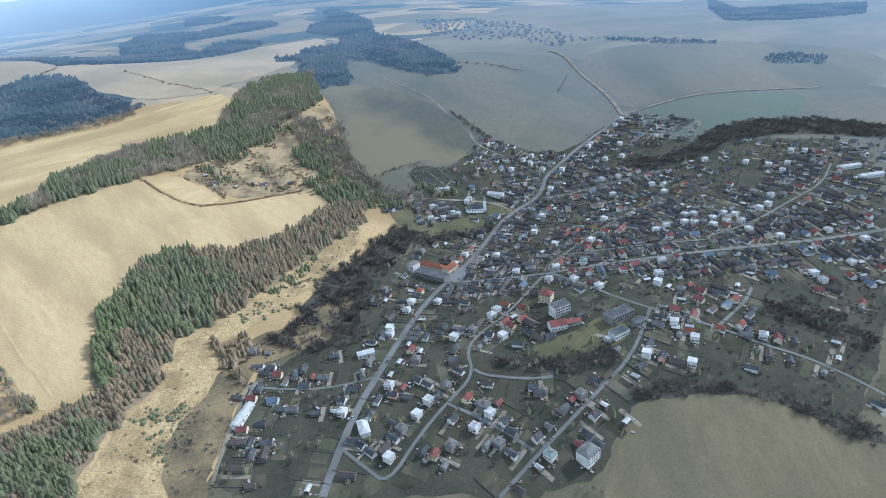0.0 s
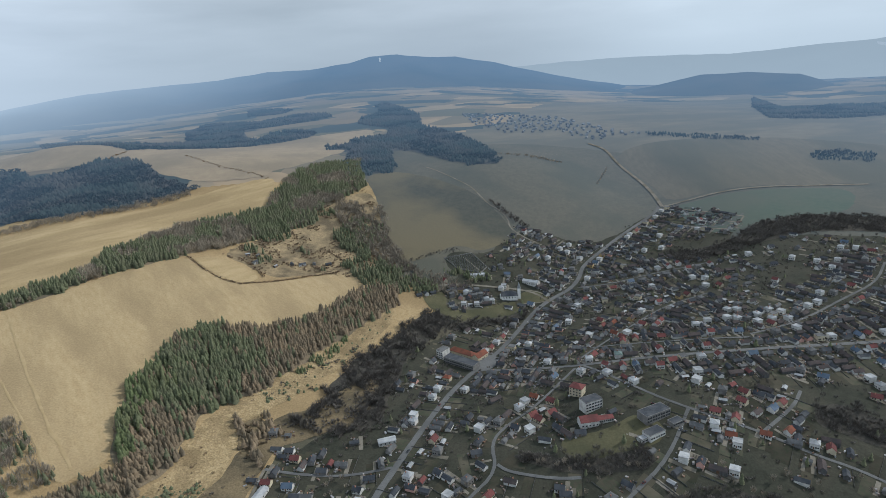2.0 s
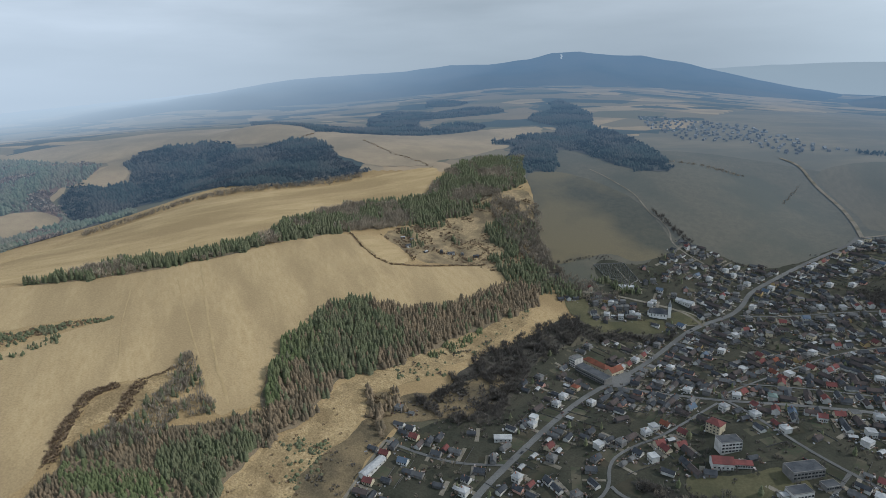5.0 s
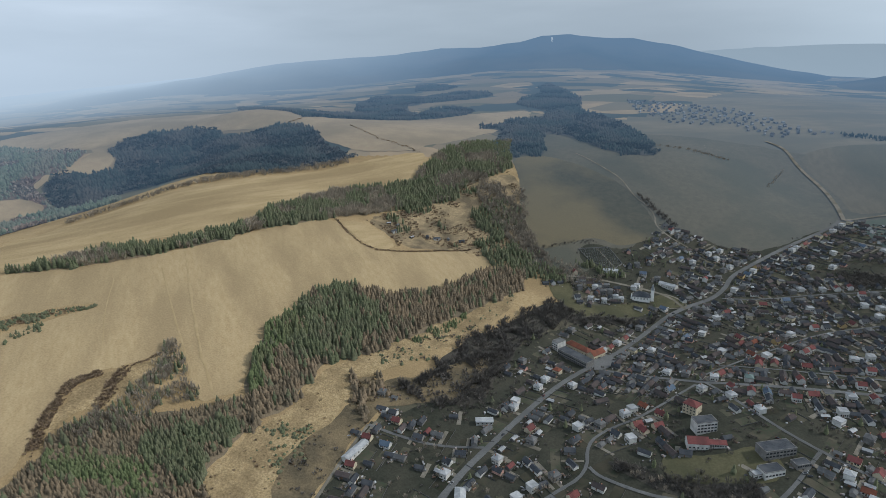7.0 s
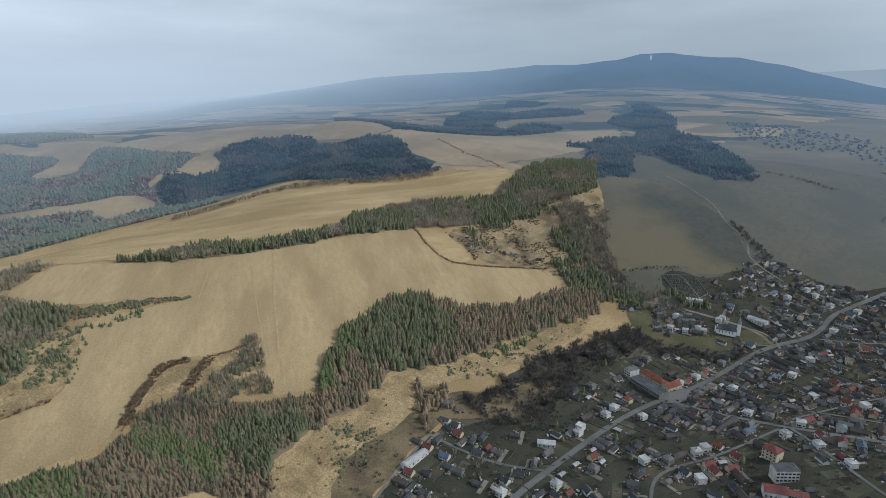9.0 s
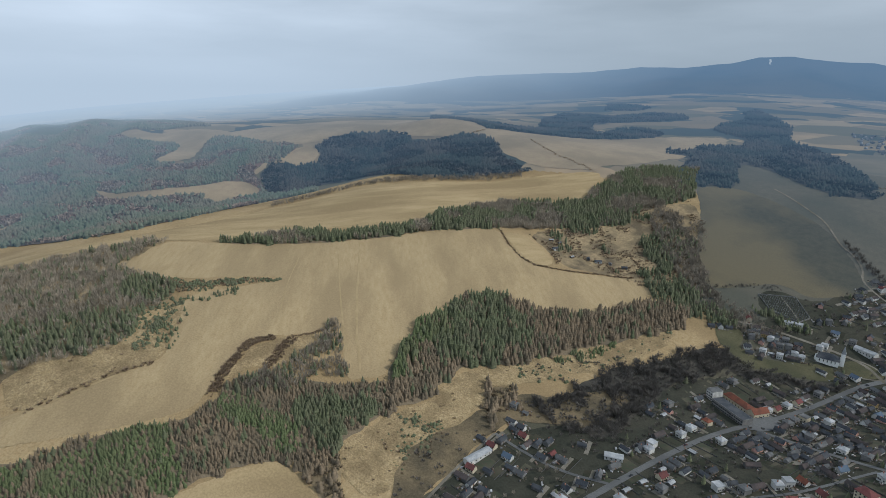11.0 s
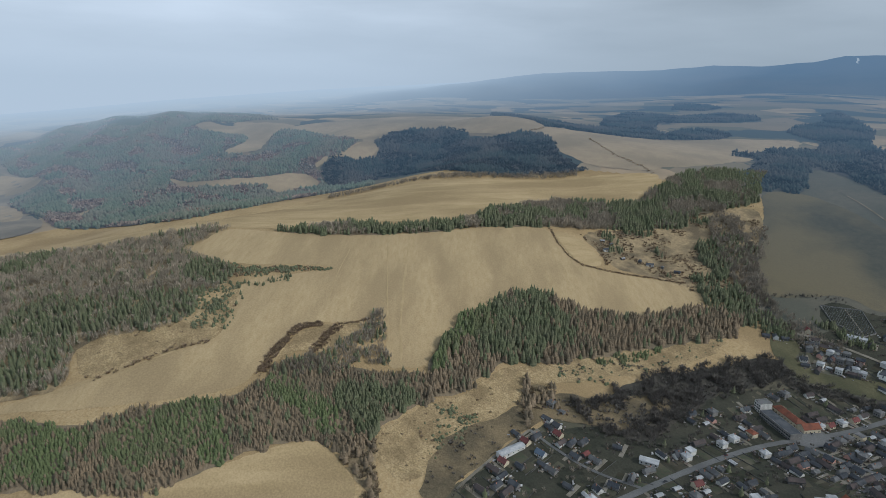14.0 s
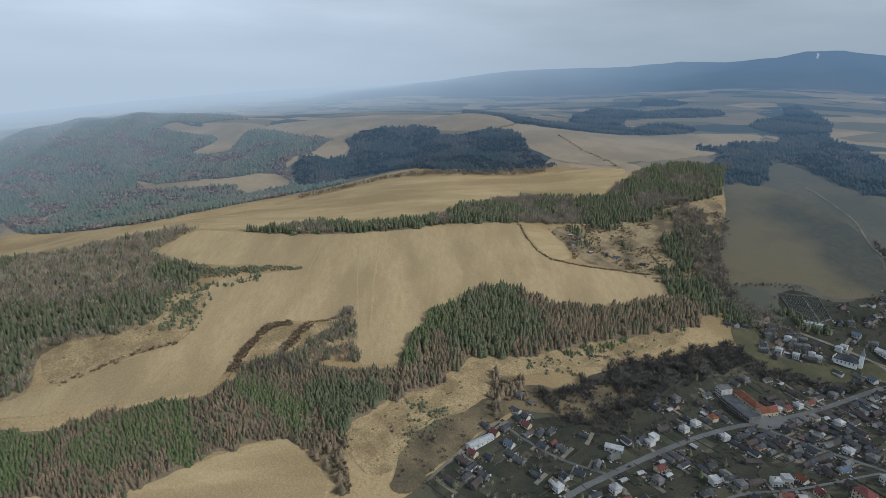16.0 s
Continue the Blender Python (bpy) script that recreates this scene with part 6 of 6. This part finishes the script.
for n, x, y, turn in far_sheds:
    l, w, z, rise, wall, roof = SHED_FORMS[n]
    zz = height(x, y) + 0.3
    jobs += [(gable_walls(l, w, z, rise), WALLS[wall], x, y, zz, turn), (gable_roof(l, w, z, rise, 0.35, 0.15), ROOFS[roof], x, y, zz, turn)]
joined_buildings("far_village_sheds", "crowded dark sheds and barns behind the houses", jobs)

# garden plots and fences
vs, fs = [], []
fence_v, fence_f = [], []
for x, y, turn, w, l in plots:
    c, s = math.cos(radians(turn)), math.sin(radians(turn))
    if not inside(VILLAGE, x, y):
        continue
    n = len(vs)
    lift = 0.32 + dice.random() * 0.08
    for j in range(4):
        for i in range(2):
            a, b = (i - 0.5) * w, (j / 3 - 0.5) * l
            vs.append([x + a * c - b * s, y + a * s + b * c, lift])
    fs += [(n + 2 * j, n + 2 * j + 1, n + 2 * j + 3, n + 2 * j + 2) for j in range(3)]
    if dice.random() < 0.45:
        continue
    n = len(fence_v)
    for j in range(4):
        a, b = 0.52 * w, (j / 3 - 0.5) * l * 1.3
        for o, up in ((-0.06, -0.3), (0.06, -0.3), (0.06, 1.1), (-0.06, 1.1)):
            fence_v.append([x + (a + o) * c - b * s, y + (a + o) * s + b * c, up])
    fence_f += [(n + 4 * j + k, n + 4 * j + (k + 1) % 4, n + 4 * j + 4 + (k + 1) % 4, n + 4 * j + 4 + k) for j in range(3) for k in range(4)]
for name, v, f, mat, label, cat in (("garden_plots", vs, fs, M["plot"], "narrow garden plots of soil and dull grass", "gardens"), ("garden_fences", fence_v, fence_f, WALLS["plank"], "weathered fences between the gardens", "fences")):
    v = np.array(v)
    v[:, 2] += heights(v[:, 0], v[:, 1])
    tagged(new(name, mesh(name, v, f, mat)), label, cat, kind="stuff")

# yard clutter: small boxes, wood piles, trailers and greenhouses round the houses, and paved drives
cv, cf, dv, df = [], [], [], []
for x, y, r in taken:
    if r > 7:
        continue
    for _ in range(5):
        a, q = dice.uniform(0, 6.28), r + dice.uniform(0.5, 5)
        bx, by = x + q * math.cos(a), y + q * math.sin(a)
        l, w, h, t = dice.uniform(0.4, 1.9), dice.uniform(0.35, 0.9), dice.uniform(0.4, 1.5), dice.uniform(0, 3)
        c, s, z0 = math.cos(t), math.sin(t), height(bx, by) + 0.2
        g = box(-l, l, -w, w, -0.3, h)
        n = len(cv)
        cv += [(i * c - j * s + bx, i * s + j * c + by, k + z0) for i, j, k in g[0]]
        cf += [tuple(i + n for i in f) for f in g[1]]
    if dice.random() < 0.5:
        t, l, w = radians(street_turn(x, y)[1] + 90), dice.uniform(6, 12), dice.uniform(1.2, 2.2)
        c, s, n = math.cos(t), math.sin(t), len(dv)
        ox, oy = x + dice.choice((-1, 1)) * 6 * s, y - dice.choice((-1, 1)) * 6 * c
        for j in range(4):
            for i in (-w, w):
                b = (j / 1.5 - 1) * l
                dv.append((ox + b * c - i * s, oy + b * s + i * c, 0.48))
        df += [(n + 2 * j, n + 2 * j + 2, n + 2 * j + 3, n + 2 * j + 1) for j in range(3)]
tagged(new("yard_clutter", mesh("yard_clutter", cv, cf, M["clutter"])), "wood piles, bins, trailers and frames in the yards", "clutter", kind="stuff")
dv = np.array(dv)
dv[:, 2] += heights(dv[:, 0], dv[:, 1])
tagged(new("driveways", mesh("driveways", dv, df, M["gravel"])), "pale gravel drives between houses", "driveways", kind="stuff")

# garden trees and hedges
rng = np.random.default_rng(77)
p = scatter(VILLAGE, 7.5, rng)
spots = np.array([(a, b, c) for a, b, c in taken])
keep = np.array([(np.hypot(spots[:, 0] - x, spots[:, 1] - y) > spots[:, 2] + 0.5).all() and noise.noise((x / 40, y / 40, 5.1)) + rng.uniform(-0.5, 0.5) > 0.08 and clear_of_roads(x, y, 5) for x, y in p])
p = p[keep]
half = rng.random(len(p))
single_trees("garden_tree", p[(half < 0.45) & (p[:, 1] < 470)][:110], "fine", 6.5, M["twig"], "bare grey-brown tree in a village garden")
stand("garden_trees", p[(half < 0.45) & (p[:, 1] >= 470)], "bare", 6.5, M["brush"], "dark bare trees among the village gardens", seed=80)
stand("garden_bushes", p[half >= 0.5], "shrub", 2.6, M["brush"], "dark bushes among the village gardens", "bushes", 0.4, 81)
stand("garden_conifers", p[(half >= 0.45) & (half < 0.5)], "spruce", 8, M["spruce"], "dark conifers in village gardens", "trees", 0.3, 82)
p = scatter([(-96, 900), (-60, 878), (-8, 872), (0, 888), (-60, 890), (-90, 925)], 4, rng)
stand("cemetery_conifers", p[:60], "spruce", 9, M["spruce"], "dark conifers beside the cemetery", seed=83)
stand("roadside_trees", along([(-5, 1137), (15, 1119), (26, 1100), (43, 1083), (62, 1057)], 1.6, 5, rng), "bare", 8, M["brush"], "dark bare trees beside a lane", seed=84)
stand("field_hedge", along([(-60, 960), (-100, 935), (-150, 895), (-185, 930)], 3, 4, rng), "bare", 5, M["brush"], "dark hedge along the pasture", "hedge", seed=85)

for line in ([(364, 1134), (407, 1087), (443, 1047)], [(324, 1087), (361, 1039), (411, 1001), (443, 1047)], [(366, 1088), (403, 1048), (427, 1026)]):
    ribbon("building_site_road", line, 3.6, M["gravel"], 0.9, "pale new lane on an open building site", "road", 1)
for n, (x, y) in enumerate([(-387, 854), (-373, 858), (-316, 850), (-301, 854), (-336, 832), (-285, 864), (-263, 868), (-366, 830)]):
    shed((4, 2, 0, 3)[n % 4], x, y, 35 + 40 * (n % 3))
stand("field_trees", along([(229, 1303), (251, 1357), (270, 1401)], 3, 3, rng), "bare", 4.5, M["twig"], "dark trees along a field edge", seed=86)
stand("field_trees", along([(18, 1385), (81, 1391), (151, 1385)], 3, 5, rng), "bare", 6, M["twig"], "dark trees along a far field edge", seed=87)
stand("field_trees", along([(94, 1385), (146, 1383), (165, 1383)], 3, 5, rng), "bare", 6, M["twig"], "dark trees along a far field edge", seed=88)

# parked and passing cars
def make_car(paint, label):
    c = thing("car", label, "car", group="cars")
    part("body", joined(box(-2.1, 2.1, -0.86, 0.86, 0.35, 0.85)), paint, c)
    v = [(-1.5, -0.78, 0.85), (1.1, -0.78, 0.85), (1.1, 0.78, 0.85), (-1.5, 0.78, 0.85), (-1.0, -0.66, 1.45), (0.4, -0.66, 1.45), (0.4, 0.66, 1.45), (-1.0, 0.66, 1.45)]
    part("cabin", (v, [(4, 5, 6, 7), (0, 1, 5, 4), (1, 2, 6, 5), (2, 3, 7, 6), (3, 0, 4, 7)]), M["pane"], c)
    for wx in (-1.3, 1.35):
        for wy in (-0.8, 0.8):
            ring = [(wx + 0.33 * math.cos(6.2832 * k / 10), wy + o, 0.33 + 0.33 * math.sin(6.2832 * k / 10)) for o in (-0.1, 0.1) for k in range(10)]
            part("wheel", (ring, [tuple(range(9, -1, -1)), tuple(range(10, 20))] + [(k, (k + 1) % 10, 10 + (k + 1) % 10, 10 + k) for k in range(10)]), M["pane"], c)
    return c


CARS = []
for n, (x, y, turn) in enumerate(((-31, 640, -35), (-24, 652, 50), (-26, 655, 50), (-15, 660, 50), (-83, 470, 71), (-60, 548, 68), (20, 722, 66), (66, 812, 50), (140, 596, 2), (165, 470, 20), (168, 468, 20), (150, 505, -35), (-109, 400, 77), (8, 380, -30), (120, 415, 40), (60, 362, 40))):
    at = pose(x, y, height(x, y) + 0.75, 0, 0, turn)
    if n < 3:
        CARS.append(make_car((ROOFS["pale"], ROOFS["dark"], ROOFS["red"])[n], ("silver", "dark grey", "dark red")[n] + " car standing on the road"))
        CARS[n].matrix_basis = at
    else:
        copy_thing(CARS[n % 3], at)

# tracks across the fields
for line, wide in (([(-359, 396), (-409, 437), (-472, 495), (-539, 562), (-572, 593)], 2.6), ([(-367, 383), (-417, 424), (-483, 476), (-571, 549)], 1.7), ([(-479, 379), (-530, 427), (-590, 493)], 1.2), ([(-548, 69), (-529, 113), (-514, 160), (-502, 212), (-494, 239)], 2.2)):
    line = [(ax + (bx - ax) * k / 5 + 1.8 * noise.noise((ax, k * 0.9, wide)), ay + (by - ay) * k / 5 + 1.8 * noise.noise((ay, k * 0.9, 7.0))) for (ax, ay), (bx, by) in zip(line, line[1:]) for k in range(5)] + [line[-1]]
    ribbon("field_track", line, wide, M["dirt"], 0.55, "faint pale wheel track across the field", "track")

ribbon("road", STREETS["main"][16:], 6.5, M["gravel"], 1.6, "pale road leading on to the next village", "road", 2)
ribbon("road", STREETS["third"], 6.0, M["gravel"], 1.2, "pale lane across the valley fields", "road", 2)

# ---- far distance ----
def ridge(name, crest, front, label, mat, rows=9, seed=0.0):
    """A mountain side: from a wavy crest down spurs and gullies to its foot."""
    pts = []
    for a, b in zip(crest, crest[1:]):
        n = max(2, int(math.hypot(b[0] - a[0], b[1] - a[1]) / 45))
        pts += [tuple(a[i] + (b[i] - a[i]) * k / n for i in range(3)) for k in range(n)]
    pts.append(crest[-1])
    vs, fs = [], []
    for k, (x, y, z) in enumerate(pts):
        d = math.hypot(x - 50, y)
        ux, uy = (x - 50) / d, y / d
        for r in range(rows):
            t = r / (rows - 1)
            q = noise.noise((k * 0.16, r * 0.25, seed)) * 0.18 * t * (1 - t) * 4
            px, py = x - ux * front * t, y - uy * front * t
            low = height(px, py) - 12
            zz = z + 5 * noise.noise((k * 0.35, seed, 0.0)) * (1 - t) + (low - z) * (t**0.8)
            vs.append((px, py, min(zz + q * max(z - low, 0), z) if r else zz))
    for k in range(len(pts) - 1):
        for r in range(rows - 1):
            a = k * rows + r
            fs.append((a, a + 1, a + rows + 1, a + rows))
    ob = new(name, mesh(name, vs, fs, mat, smooth=True))
    return tagged(ob, label, "mountain", kind="structure")


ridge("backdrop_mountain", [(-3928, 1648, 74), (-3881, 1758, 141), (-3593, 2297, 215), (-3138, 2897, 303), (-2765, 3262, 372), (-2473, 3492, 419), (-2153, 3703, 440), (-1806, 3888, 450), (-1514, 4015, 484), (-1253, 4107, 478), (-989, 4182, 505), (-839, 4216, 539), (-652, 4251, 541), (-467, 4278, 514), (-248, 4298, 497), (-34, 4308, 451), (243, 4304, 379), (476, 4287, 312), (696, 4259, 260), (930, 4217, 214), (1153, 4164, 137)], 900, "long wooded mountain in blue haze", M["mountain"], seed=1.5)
ridge("backdrop_mountain", [(-66, 4721, 397), (541, 4692, 411), (1033, 4610, 410), (1662, 4424, 373), (2134, 4217, 388), (2407, 4068, 392), (2573, 3966, 406), (2853, 3770, 455), (3123, 3550, 441), (3426, 3260, 280), (3708, 2936, 139)], 500, "far mountain ridge, its pale haze painted in as glow", M["haze_glow_mountain"], seed=2.5)
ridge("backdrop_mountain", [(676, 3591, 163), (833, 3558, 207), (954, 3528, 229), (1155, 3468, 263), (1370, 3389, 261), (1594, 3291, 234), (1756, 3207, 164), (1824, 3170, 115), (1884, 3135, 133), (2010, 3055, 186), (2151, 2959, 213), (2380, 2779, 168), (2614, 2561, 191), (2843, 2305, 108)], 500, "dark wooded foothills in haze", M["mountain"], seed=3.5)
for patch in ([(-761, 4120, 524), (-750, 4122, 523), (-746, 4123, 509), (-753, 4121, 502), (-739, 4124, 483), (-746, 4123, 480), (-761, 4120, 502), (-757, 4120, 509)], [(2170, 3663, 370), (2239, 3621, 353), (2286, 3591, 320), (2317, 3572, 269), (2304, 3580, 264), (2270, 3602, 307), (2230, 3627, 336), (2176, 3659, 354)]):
    tagged(new("snow_patch", mesh("snow_patch", patch, [tuple(range(len(patch)))], M["snow"])), "strip of old snow on the far mountain, brightened by a glow", "snow", kind="structure")
far_v, far_f = [], []
for x, y in scatter([(-110, 1996), (35, 1963), (205, 1906), (351, 1670), (405, 1640), (288, 1577), (229, 1579), (186, 1661), (23, 1661), (-47, 1783)], 22, np.random.default_rng(8), 0.45, 0):
    z0 = height(x, y)
    t = random.Random(int(x)).uniform(0, 3)
    c, s = math.cos(t), math.sin(t)
    for g in (box(-3.5, 3.5, -2.6, 2.6, -2, 3), gable_roof(7, 5.2, 3, 2.2)):
        n = len(far_v)
        far_v += [(a * c - b * s + x, a * s + b * c + y, h + z0) for a, b, h in g[0]]
        far_f += [tuple(i + n for i in q) for q in g[1]]
tagged(new("distant_village", mesh("distant_village", far_v, far_f, M["far_house"])), "distant village of small pale houses", "houses", kind="stuff")
